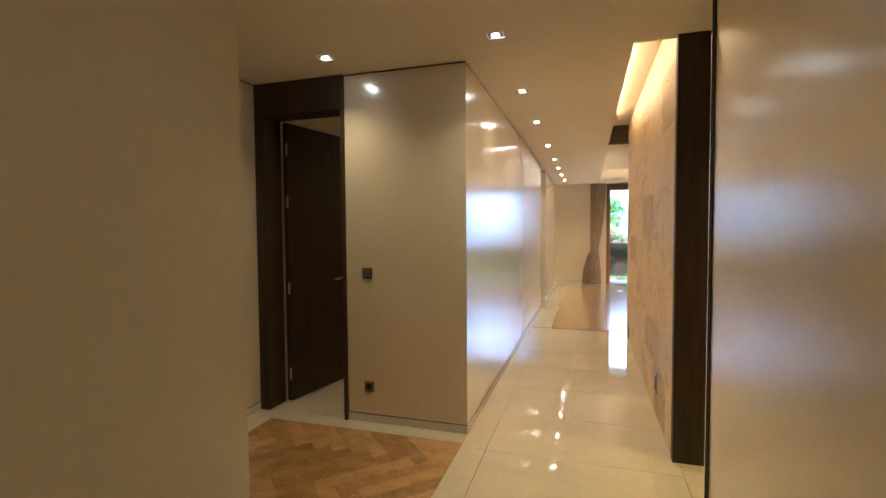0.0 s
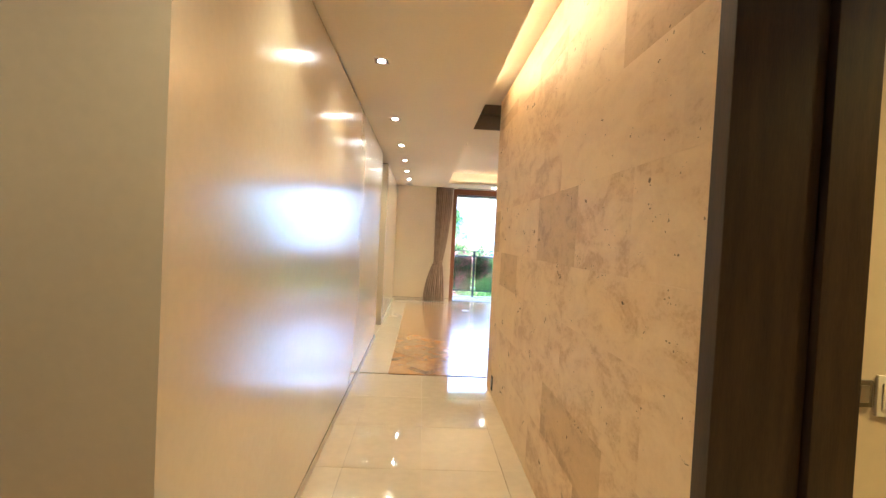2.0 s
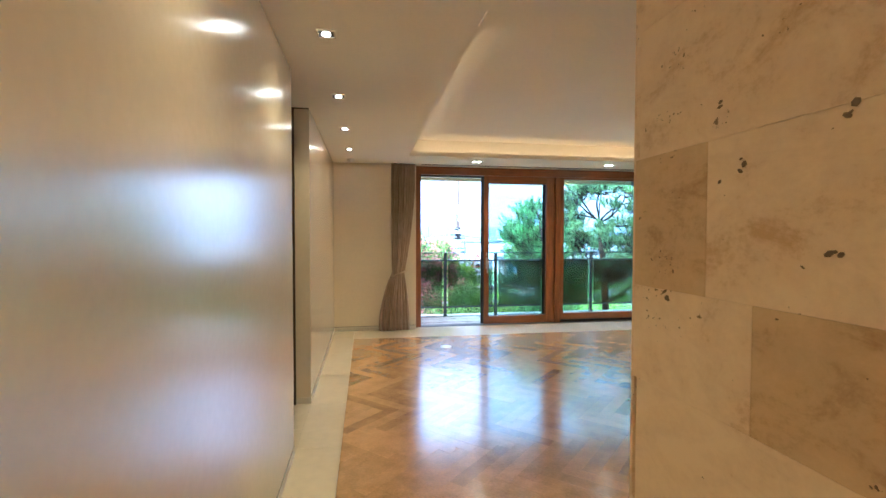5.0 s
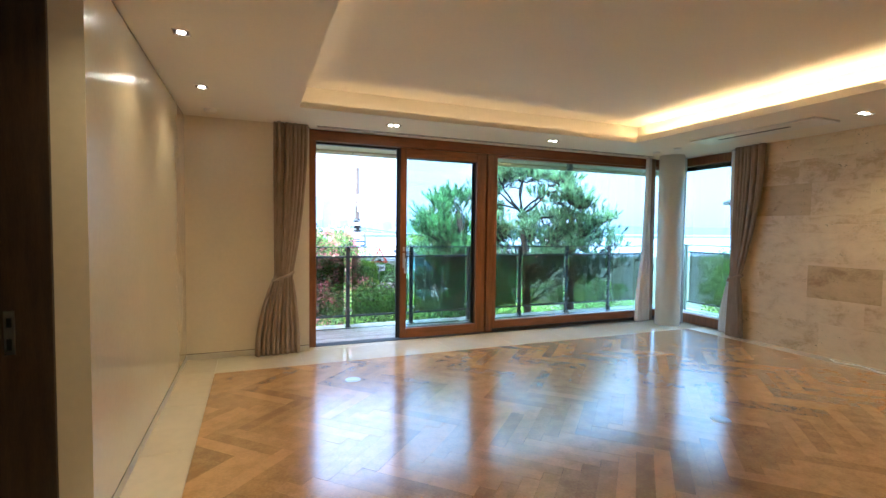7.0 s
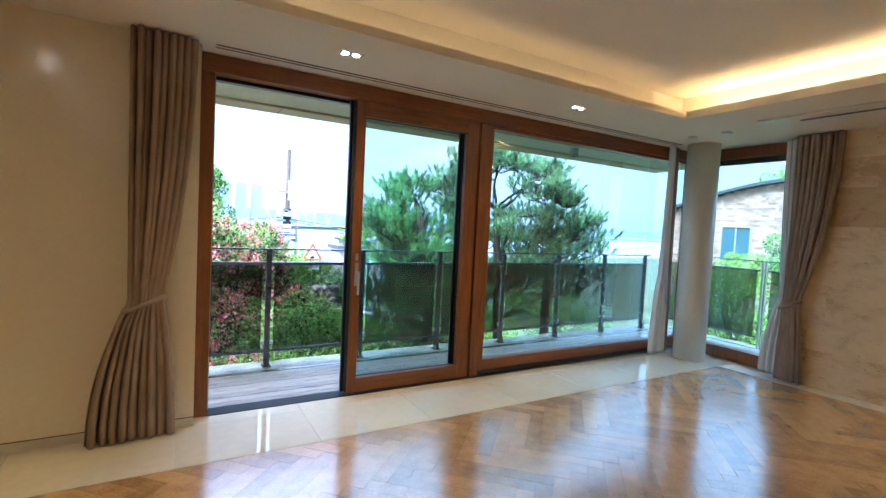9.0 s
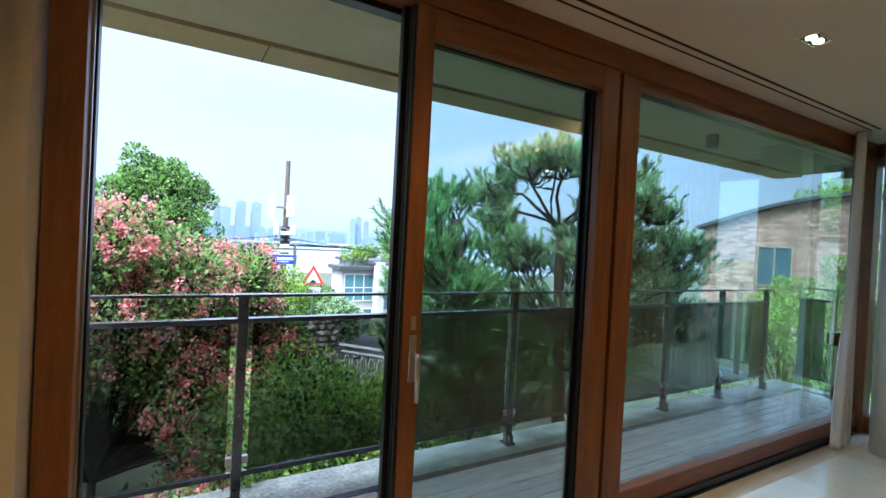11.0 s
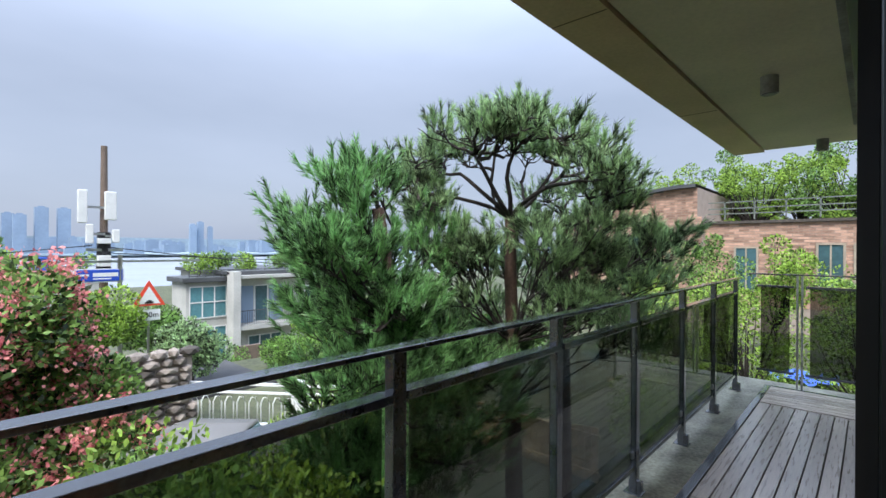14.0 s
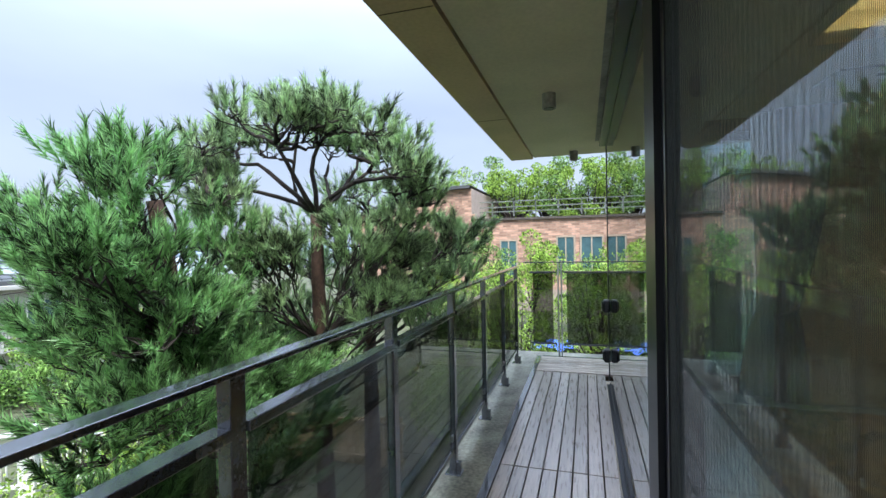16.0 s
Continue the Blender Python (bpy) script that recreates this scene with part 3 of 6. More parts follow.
def curtain(name, label, along, base, tie_z, width_top, width_tie, width_bot, shift_tie, shift_bot, folds, material, depth=0.05, tie=True, seed=0, top=2.69):
    """A pleated hanging cloth. along: unit direction of its width; gathered at tie_z."""
    rnd = random.Random(seed)
    ph = [rnd.uniform(0, 6.28) for _ in range(6)]
    across = Vector((-along[1], along[0], 0))
    al = Vector((*along, 0))
    bm = bmesh.new()
    rows, cols = 60, folds * 10
    grid = []
    for r in range(rows + 1):
        z = top - (top - 0.012) * r / rows
        k = (top - z) / (top - tie_z)
        if z >= tie_z:
            e = k ** 2.0
            w = width_top + (width_tie - width_top) * e
            s = shift_tie * e
        else:
            q = (tie_z - z) / tie_z
            e = math.sin(q * math.pi / 2) ** 0.8
            w = width_tie + (width_bot - width_tie) * e
            s = shift_tie + (shift_bot - shift_tie) * e
        row = []
        for c in range(cols + 1):
            u = c / cols
            a = u * folds * 2 * math.pi
            amp = depth * (0.35 + 0.65 * min(1.0, w / max(width_top, 0.01))) * (0.75 + 0.35 * math.sin(3.1 * u + ph[0]))
            wob = 0.35 * math.sin(a * 0.5 + ph[1] + 0.6 * z) + 0.25 * math.sin(a * 0.37 + ph[2] - 0.4 * z)
            d = amp * (math.sin(a + 0.5 * math.sin(1.3 * z + ph[3] + u * 5)) + wob)
            if tie and abs(z - tie_z) < 0.12:
                d *= 0.55 + 0.45 * abs(z - tie_z) / 0.12
            pos = Vector((base[0], base[1], z)) + al * (s + (u - 0.5) * w + 0.25 * depth * math.cos(a)) + across * d
            row.append(bm.verts.new(pos))
        grid.append(row)
    for r0, r1 in zip(grid, grid[1:]):
        for i in range(cols):
            f = bm.faces.new((r0[i], r0[i + 1], r1[i + 1], r1[i]))
            f.smooth = True
    th = thing(name, label, "curtain")
    ob = part("cloth", bm, material, th)
    sol = ob.modifiers.new("thickness", "SOLIDIFY")
    sol.thickness = 0.003
    if tie:
        tb = bmesh.new()
        ring = []
        for i in range(25):
            a = 2 * math.pi * i / 24
            pos = Vector((base[0], base[1], tie_z + 0.05 * math.cos(a))) + al * (shift_tie + (width_tie / 2 + 0.02) * math.cos(a)) + across * ((depth + 0.035) * math.sin(a))
            ring.append(pos)
        tube(tb, ring, [0.016] * 25, 8)
        part("tieback", tb, M_CURTAIN, th, "taupe cloth tieback")
    return th


curtain("curtain", "taupe linen curtain gathered by a tieback beside the sliding window", (1, 0), (1.09, 12.90), 0.92, 0.38, 0.19, 0.50, -0.08, -0.15, 9, M_CURTAIN, 0.045, seed=3)
curtain("curtain", "taupe linen curtain with tieback by the stone wall", (0, -1), (7.02, 11.60), 0.85, 0.42, 0.15, 0.26, -0.14, -0.12, 8, M_CURTAIN, 0.045, seed=5)
curtain("curtain", "white voile curtain drawn back at the side window", (0, -1), (7.17, 11.90), 0.9, 0.14, 0.12, 0.30, 0.04, -0.04, 5, M_SHEER, 0.03, tie=False, seed=6)
curtain("curtain", "white voile curtain hanging at the corner column", (1, 0), (6.72, 13.06), 1.0, 0.10, 0.17, 0.28, -0.02, -0.06, 5, M_SHEER, 0.03, tie=False, seed=7)
curtain("curtain", "narrow taupe linen curtain at the corner column", (1, 0), (6.82, 13.09), 1.0, 0.14, 0.10, 0.12, 0.02, 0.02, 4, M_CURTAIN, 0.025, tie=False, seed=8)
curtain("curtain", "white voile curtain behind the column", (0, -1), (7.2, 12.80), 1.0, 0.10, 0.10, 0.14, 0.0, 0.0, 4, M_SHEER, 0.02, tie=False, seed=9)

# ---- ceiling fittings ----


def downlight(x, y, double=False, label="square recessed downlight, lit", watts=SPOT_WATTS, tone=WARM):
    th = thing("downlight", label, "downlight", group="ceiling downlights")
    th.location = (x, y, H)
    w, h = (0.085, 0.05) if double else (0.05, 0.05)
    bm = bmesh.new()
    for b in ((-w, -h, -0.006, w, -h + 0.007, 0), (-w, h - 0.007, -0.006, w, h, 0), (-w, -h + 0.007, -0.006, -w + 0.007, h - 0.007, 0), (w - 0.007, -h + 0.007, -0.006, w, h - 0.007, 0)):
        box(bm, *b)
    part("trim_ring", bm, M_WALL, th)
    part("recess", boxes((-w + 0.007, -h + 0.007, -0.003, w - 0.007, h - 0.007, 0.0)), M_BLACK, th, "black recess")
    for cx in ((-0.037, 0.037) if double else (0.0,)):
        bm = bmesh.new()
        cyl(bm, cx, 0, -0.0075, -0.003, 0.024, seg=24)
        part("lamp", bm, M_LAMP, th, "glowing lamp")
    la = new("downlight_lamp", bpy.data.lights.new("downlight_lamp", "SPOT"))
    la.data.energy, la.data.color, la.data.spot_size, la.data.spot_blend, la.data.shadow_soft_size = watts, tone, radians(125), 1.0, 0.09
    la.matrix_world = look((x, y, H - 0.02), (x, y + 0.0001, 0))
    return th


for y in (2.75, 3.97, 5.2, 6.77, 8.14, 9.35, 10.55, 11.77):
    downlight(0.285, y, watts=4.4 if y < 7 else SPOT_WATTS)
downlight(-0.91, 2.76, watts=4)
downlight(2.5, 2.6, watts=18, tone=(1.0, 0.62, 0.17))
# unseen lamp, added to light the room behind the open door yellow
downlight(-1.4, 4.6, watts=4, tone=(1.0, 0.62, 0.17))
# entry lamps added out of view to light the near walls
for y in (-1.4, 0.1):
    downlight(1.0, y, watts=1.4)
for x, y in ((2.22, 12.52), (4.44, 12.52), (6.33, 9.97), (6.33, 7.9)):
    downlight(x, y, True, "double recessed downlight, lit", watts=20 if y > 12 else 12)
bm = bmesh.new()
cyl(bm, 0, 0, -0.03, 0, 0.055, 0.065, 28)
sm = thing("smoke_detector", "round white smoke detector on the ceiling", "smoke detector", bm, M_PLASTIC, at=(0.285, 12.63, H))
part("sensor_cap", cyl(bmesh.new(), 0, 0, -0.042, -0.03, 0.03, 0.04, 20), M_PLASTIC, sm)
for x, y in ((6.36, 12.58), (6.36, 12.2)):
    bm = bmesh.new()
    cyl(bm, 0, 0, -0.022, 0, 0.05, 0.055, 24)
    thing("ceiling_sensor", "small round cream ceiling sensor near the column", "sensor", bm, M_PLASTIC, group="ceiling sensors", at=(x, y, H))
ac = thing("ceiling_air_conditioner", "slim white ceiling air conditioner grille", "air conditioner")
part("panel", boxes((6.05, 10.25, H - 0.022, 6.48, 11.75, H), bevel=0.006), M_PLASTIC, ac)
part("outlet_slot", boxes((6.2, 10.6, H - 0.0245, 6.25, 11.45, H - 0.021)), M_BLACK, ac, "dark air outlet slot")
structure("trim_4", "recessed curtain track in the ceiling", "trim", M_GAP, (1.4, 12.93, H - 0.004, 6.7, 12.945, H), (1.4, 12.99, H - 0.004, 6.7, 13.0, H))

# ---- switches and sockets ----


def plate(name, label, cat, at, face, w, h, material, button=None, hole=False, group=""):
    """A wall plate; face: 'y' looks to -y, 'x' looks to -x, 'X' looks to +x."""
    th = thing(name, label, cat, group=group)
    th.matrix_world = Matrix.Translation(at) @ pose(0, 0, 0, 0, 0, {"y": 0, "x": -90, "X": 90}[face])
    part("plate", boxes((-w / 2, -0.009, -h / 2, w / 2, 0, h / 2), bevel=0.002), material, th)
    if button:
        part("rocker", boxes((-w * 0.33, -0.0125, -h * 0.32, -0.001, -0.009, h * 0.32), bevel=0.001), button, th)
        part("rocker", boxes((0.001, -0.0125, -h * 0.32, w * 0.33, -0.009, h * 0.32), bevel=0.001), button, th)
    if hole:
        bm = bmesh.new()
        bmesh.ops.create_cone(bm, cap_ends=True, segments=24, radius1=0.021, radius2=0.021, depth=0.002, matrix=Matrix.Translation((0, -0.0098, 0)) @ pose(0, 0, 0, 90))
        part("socket_well", bm, M_BLACK, th)
    return th


M_PLATE = mat("bronze_grey_metal_plate", (0.20, 0.175, 0.14), 0.35, 0.1, 12, 80, 0.02, metal=0.6)
plate("light_switch", "bronze grey square light switch on the cream wall", "switch", (-0.79, 3.12, 1.17), "y", 0.082, 0.085, M_PLATE, M_STEEL)
plate("power_socket", "bronze grey square power socket low on the wall", "socket", (-0.785, 3.12, 0.285), "y", 0.08, 0.08, M_PLATE, hole=True)
plate("light_switch", "bronze grey light switch in the side room", "switch", (1.845, 3.2, 1.14), "y", 0.08, 0.075, M_PLATE, M_STEEL)
plate("thermostat", "cream plastic room control beside the switch", "thermostat", (1.94, 3.2, 1.135), "y", 0.085, 0.115, M_PLASTIC, M_PLASTIC)
plate("power_socket", "metal socket plate set low in the stone wall", "socket", (1.366, 3.86, 0.27), "x", 0.075, 0.16, M_STEEL, M_BLACK, group="stone wall sockets")
plate("power_socket", "narrow metal socket plate set low in the stone wall", "socket", (1.366, 6.42, 0.13), "x", 0.06, 0.14, M_BLACK, M_STEEL, group="stone wall sockets")
for x, y in ((1.595, 11.72), (4.15, 9.75)):
    bm = bmesh.new()
    cyl(bm, 0, 0, 0, 0.004, 0.075, 0.073, 36)
    fo = thing("floor_outlet", "round brushed metal outlet cover in the parquet", "floor outlet", bm, M_STEEL, group="floor outlets", at=(x, y, 0.0))
    part("lid", cyl(bmesh.new(), 0, 0, 0.004, 0.006, 0.056, 0.055, 30), M_STEEL, fo)
# loose pale cable by the stone wall
bm = bmesh.new()
tube(bm, [(6.98 + 0.05 * math.sin(k * 0.9), 9.7 + k * 0.06, 0.008 + 0.02 * (math.sin(k * 0.6) > 0.8)) for k in range(14)], [0.007] * 14, 6)
thing("cable", "loose pale cable lying at the foot of the stone wall", "cable", bm, M_PLASTIC)

# ---- balcony ----
structure("balcony_slab", "weathered concrete balcony slab with a wet mossy kerb", "balcony", M_MOSS, (-2.0, 13.34, -0.32, 8.75, 14.12, -0.075), (-2.0, 14.12, -0.32, 8.75, 14.52, -0.03), (7.46, 9.0, -0.32, 8.75, 13.34, -0.075), (8.42, 9.0, -0.075, 8.75, 14.12, -0.03))
structure("wall_16", "weathered concrete house wall below the balcony", "wall", M_CONC, (-4.2, 13.1, -5.0, 7.46, 13.34, -0.26), (7.3, 6.0, -5.0, 7.46, 13.1, -0.26))
structure("soffit_1", "painted soffit boards under the roof overhang", "soffit", M_SOFFIT, (-2.5, 13.36, 2.62, 8.25, 14.105, 2.78))
structure("soffit_2", "painted soffit edge band along the eaves", "soffit", mat("tan_fascia_paint", (0.56, 0.43, 0.25), 0.65, 0.1, 2, 40, 0.04), (-2.5, 14.115, 2.60, 8.25, 14.40, 2.78))
structure("trim_5", "thin dark joints across the fascia boards", "trim", M_GAP, *[(x, 14.12, 2.5985, x + 0.006, 14.395, 2.6) for x in (0.05, 2.07, 4.1, 6.15)])
structure("soffit_3", "painted soffit boards over the side balcony", "soffit", M_SOFFIT, (7.5, 6.0, 2.62, 8.25, 13.36, 2.78))
structure("roof_slab", "concrete roof slab", "roof", M_CONC, (-6.2, -3.6, 3.2, 8.25, 14.40, 3.4), (-2.5, 13.36, 2.79, 8.3, 14.43, 3.2), (7.5, 5.9, 2.79, 8.3, 13.36, 3.2))
structure("wall_17", "house wall over the windows", "wall", M_CONC, (-4.2, 13.3, 2.62, 7.5, 13.36, 3.2), (7.42, 6.0, 2.62, 7.5, 13.3, 3.2), (7.42, 6.0, -0.3, 7.5, 11.78, 2.62))
for x, y in ((5.64, 13.72), (8.0, 13.6)):
    th = thing("soffit_lamp", "small grey cylinder lamp under the soffit, unlit", "lamp", group="soffit lamps", at=(x, y, 2.62))
    part("body", cyl(bmesh.new(), 0, 0, -0.11, 0, 0.05, 0.05, 24), M_CONC, th)
    part("lens", cyl(bmesh.new(), 0, 0, -0.115, -0.11, 0.04, 0.04, 24), M_BLACK, th)
for z in (0.86, 0.36):
    th = thing("outdoor_socket_box", "black weatherproof box on the window post", "socket", group="weatherproof boxes")
    part("case", boxes((6.98, WY + 0.031, z - 0.065, 7.10, WY + 0.10, z + 0.065), bevel=0.02), M_BLACK, th)
    part("cover", boxes((7.0, WY + 0.10, z - 0.045, 7.08, WY + 0.11, z + 0.045), bevel=0.004), M_BLACK, th)

RY = 14.345
rail = thing("balcony_railing", "charcoal steel balcony railing with dark tinted glass", "railing", kind="structure")
part("top_rail", boxes((-1.5, RY - 0.03, 1.19, 8.19, RY + 0.03, 1.207), bevel=0.003), M_RAIL, rail)
posts = [-0.97, 0.03, 1.03, 2.03, 3.05, 4.07, 5.08, 6.09, 7.08, 8.06]
pm = mesh_of(boxes((-0.028, -0.022, -0.03, 0.028, 0.022, 1.19), bevel=0.003), "post", M_RAIL)
fm = mesh_of(boxes((-0.045, -0.055, -0.032, 0.045, 0.055, -0.022), (-0.02, -0.05, -0.03, 0.02, 0.03, 0.05), bevel=0.002), "foot_plate", M_RAIL)
for x in posts:
    po = new("post", pm)
    po.parent = rail
    po.location = (x, RY, 0)
    fp = new("foot_plate", fm)
    fp.parent = po
for a, b in zip(posts, posts[1:]):
    part("mid_rail", boxes((a + 0.03, RY - 0.03, 1.035, b - 0.03, RY + 0.03, 1.065), bevel=0.003), M_RAIL, rail)
    part("bottom_rail", boxes((a + 0.03, RY - 0.012, 0.12, b - 0.03, RY + 0.012, 0.15), bevel=0.002), M_RAIL, rail)
    g = part("glass_panel", boxes((a + 0.06, RY - 0.004, 0.15, b - 0.06, RY + 0.004, 1.035)), M_TINT, rail, "dark bronze tinted glass panel")
    g.visible_shadow = False
    part("glass_clip", boxes((a + 0.03, RY - 0.012, 0.2, a + 0.062, RY + 0.012, 0.24), (b - 0.062, RY - 0.012, 0.2, b - 0.03, RY + 0.012, 0.24)), M_STEEL, rail)
rail2 = thing("balcony_railing", "charcoal steel side railing with dark tinted glass", "railing", kind="structure")
RX = 8.52
part("top_rail", boxes((RX - 0.025, 9.0, 1.235, RX + 0.025, 14.3, 1.25), bevel=0.003), M_RAIL, rail2)
ys = [14.27, 13.82, 12.72, 11.6, 10.5, 9.4]
pm2 = mesh_of(boxes((-0.02, -0.03, -0.03, 0.02, -0.012, 1.235), (-0.02, 0.012, -0.03, 0.02, 0.03, 1.235), (-0.03, -0.04, -0.035, 0.03, 0.04, -0.025), bevel=0.002), "post", M_STEEL)
for y in ys[1:]:
    po = new("post", pm2)
    po.parent = rail2
    po.location = (RX, y, 0)
for a, b in zip(ys, ys[1:]):
    part("mid_rail", boxes((RX - 0.02, b + 0.05, 1.095, RX + 0.02, a - 0.05, 1.12), bevel=0.003), M_RAIL, rail2)
    part("bottom_rail", boxes((RX - 0.012, b + 0.05, 0.13, RX + 0.012, a - 0.05, 0.155), bevel=0.002), M_RAIL, rail2)
    g = part("glass_panel", boxes((RX - 0.004, b + 0.09, 0.155, RX + 0.004, a - 0.09, 1.095)), M_TINT, rail2, "dark bronze tinted glass panel")
    g.visible_shadow = False

deck = thing("balcony_deck", "wet grey deck boards running along the balcony", "deck", kind="structure")
N_B = 8
bw = (14.06 - 13.287) / N_B
bmesh_long = mesh_of(boxes((0, 0.004, -0.028, 2.4, bw - 0.004, -0.002), bevel=0.003), "board", M_DECK)
for i in range(N_B):
    for k in range(4):
        x0 = -2.0 + k * 2.41 + (0.0 if k == 0 else 0)
        b = new("board", bmesh_long)
        b.parent = deck
        b.location = (x0 + random.uniform(-0.001, 0.001), 13.287 + i * bw, random.uniform(-0.002, 0.001))
M_DECK2 = mat("wet_grey_cross_board", (0.52, 0.45, 0.39), 0.26, 0.16, 5, 45, 0.08, stretch=(12, 1, 12), piece=0.35, rough_vary=0.25)
cross = mesh_of(boxes((0.003, 0, -0.028, 0.085, 5.0, -0.002), bevel=0.003), "board", M_DECK2)
for i in range(8):
    b = new("board", cross)
    b.parent = deck
    b.location = (7.66 + i * 0.09, 9.06, 0)
part("edge_trim", boxes((-2.0, 14.065, -0.07, 8.40, 14.12, 0.0), bevel=0.003), M_RAIL, deck, "dark metal edge trim")
part("edge_trim", boxes((8.385, 9.0, -0.07, 8.42, 14.06, 0.0), bevel=0.003), M_RAIL, deck)
# dark sheet below the boards gives the shade seen between them
part("joist_gap", boxes((-2.0, 13.342, -0.075, 7.66, 14.06, -0.04), (7.66, 9.0, -0.075, 8.38, 14.06, -0.04)), M_GAP, deck)

# ---- outdoors ----
M_GROUND = mat("garden_earth_and_grass", (0.075, 0.105, 0.040), 0.9, 0.45, 0.6, 9, 0.4, color2=(0.09, 0.10, 0.05))
M_ASPH = mat("asphalt", (0.06, 0.06, 0.062), 0.8, 0.2, 1.5, 60, 0.2)
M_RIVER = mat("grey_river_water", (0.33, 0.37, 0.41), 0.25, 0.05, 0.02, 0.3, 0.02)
M_BARK = mat("scaly_pine_bark", (0.075, 0.045, 0.032), 0.9, 0.4, 14, 60, 0.8, stretch=(1, 1, 0.5))
M_TWIG = mat("dark_branch_bark", (0.035, 0.028, 0.024), 0.9, 0.3, 14, 60, 0.5)
M_NEEDLE = mat("pine_needles", (0.15, 0.26, 0.12), 0.4, 0.42, 3.5, 13, 0.0, piece=0.25, color2=(0.29, 0.42, 0.20))
M_NEEDLE2 = mat("deep_pine_needles", (0.10, 0.24, 0.085), 0.4, 0.42, 3.0, 11, 0.0, piece=0.25, color2=(0.20, 0.38, 0.14))
M_LEAF = mat("green_leaves", (0.16, 0.31, 0.08), 0.5, 0.4, 2.0, 9, 0.0, piece=0.5, color2=(0.19, 0.33, 0.08))
M_LEAFY = mat("bright_yellow_green_leaves", (0.20, 0.36, 0.055), 0.5, 0.35, 2.0, 9, 0.0, piece=0.5, color2=(0.28, 0.42, 0.07))
M_LEAFD = mat("dark_leaves_with_red_tips", (0.10, 0.235, 0.06), 0.5, 0.4, 2.0, 9, 0.0, piece=0.6, color2=(0.17, 0.28, 0.07))
M_PINK = mat("pink_myrtle_blossom", (0.72, 0.17, 0.20), 0.7, 0.15, 3.0, 12, 0.0, piece=0.6, color2=(0.84, 0.36, 0.34))
M_BRICK = mat("pinkish_brick", (0.46, 0.29, 0.215), 0.85, 0.2, 2.5, 12, 0.2, piece=0.4, stretch=(1, 1, 4))
M_MORTAR = mat("grey_mortar", (0.34, 0.28, 0.24), 0.9, 0.1, 3, 30, 0.2)
M_RENDER = mat("pale_grey_render", (0.46, 0.46, 0.43), 0.8, 0.12, 0.7, 10, 0.1)
M_ROOFING = mat("dark_metal_roof", (0.07, 0.075, 0.08), 0.5, 0.15, 1, 10, 0.05)
M_DKGLASS = mat("blue_green_window_glass", (0.06, 0.12, 0.14), 0.08, 0.2, 0.6, 5, 0.0)
M_TEALG = mat("teal_reflecting_window_glass", (0.10, 0.24, 0.27), 0.08, 0.15, 0.6, 5, 0.0)
M_WHITE = mat("white_painted_metal", (0.70, 0.71, 0.70), 0.4, 0.06, 4, 40, 0.02)
# the towers' distance haze is mixed into this blue-grey base colour
M_TOWER = mat("haze_tinted_grey", (0.21, 0.28, 0.37), 0.9, 0.08, 0.02, 0.2, 0.0)
# pale blue-grey for woods: the bank's haze is put into the colour
M_HAZE = mat("haze_tinted_far_bank", (0.27, 0.345, 0.40), 0.9, 0.12, 0.01, 0.08, 0.0)
M_RUBBLE = mat("rubble_stone", (0.21, 0.18, 0.155), 0.9, 0.3, 6, 30, 0.4, piece=0.6)
M_TIMBER = mat("pale_weathered_timber", (0.52, 0.39, 0.21), 0.8, 0.15, 3, 40, 0.1, piece=0.3)
M_BLUE = mat("blue_tarpaulin", (0.05, 0.14, 0.62), 0.5, 0.1, 4, 30, 0.1)
M_SIGNB = mat("blue_sign_paint", (0.02, 0.07, 0.45), 0.4, 0.05, 5, 40, 0.0)
M_RED = mat("red_sign_paint", (0.65, 0.06, 0.03), 0.4, 0.05, 5, 40, 0.0)
M_POLE = mat("brown_grey_pole", (0.15, 0.11, 0.085), 0.7, 0.15, 4, 40, 0.1)

for m in (M_NEEDLE, M_NEEDLE2, M_LEAF, M_LEAFY, M_LEAFD, M_PINK):
    leafy(m, 0.45)
for m in (M_NEEDLE, M_NEEDLE2):
    ends = next(q for q in m.node_tree.nodes if q.type == "VALTORGB").color_ramp.elements
    ends[0].position, ends[1].position = 0.38, 0.62


def ground_z(x, y):
    """Garden beside the house, a lane below it, then the hill falling to the river."""
    z = -2.1
    if y > 29:
        z = -2.1 - 5.4 * min(1.0, (y - 29) / 10)
    if y > 44:
        z -= 18.5 * (1 - (1 - min(1.0, (y - 44) / 310)) ** 1.5)
    if x > 30:
        z += min(3.0, (x - 30) * 0.12)
    return z + 0.06 * math.sin(x * 0.31) * math.sin(y * 0.27)


bm = bmesh.new()
gxs = [-2500, -600, -200, -80, -40] + [-30 + 4 * k for k in range(28)] + [100, 160, 300, 700, 1500, 3000]
gys = [-2500, -500, -100, -40, -10] + [4 * k for k in range(26)] + [110, 130, 160, 200, 250, 300, 340]
rowsv = [[bm.verts.new((x, y, ground_z(x, y))) for x in gxs] for y in gys]
rowsv.append([bm.verts.new((x, 372, -27)) for x in gxs])
rowsv.append([bm.verts.new((x, 4200, -27)) for x in gxs])
for r0, r1 in zip(rowsv, rowsv[1:]):
    for i in range(len(gxs) - 1):
        bm.faces.new((r0[i], r0[i + 1], r1[i + 1], r1[i])).smooth = True
thing("ground", "grassy hillside falling away towards the river", "ground", bm, M_GROUND, kind="structure")
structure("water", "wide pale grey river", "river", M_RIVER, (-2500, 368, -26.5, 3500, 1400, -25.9))
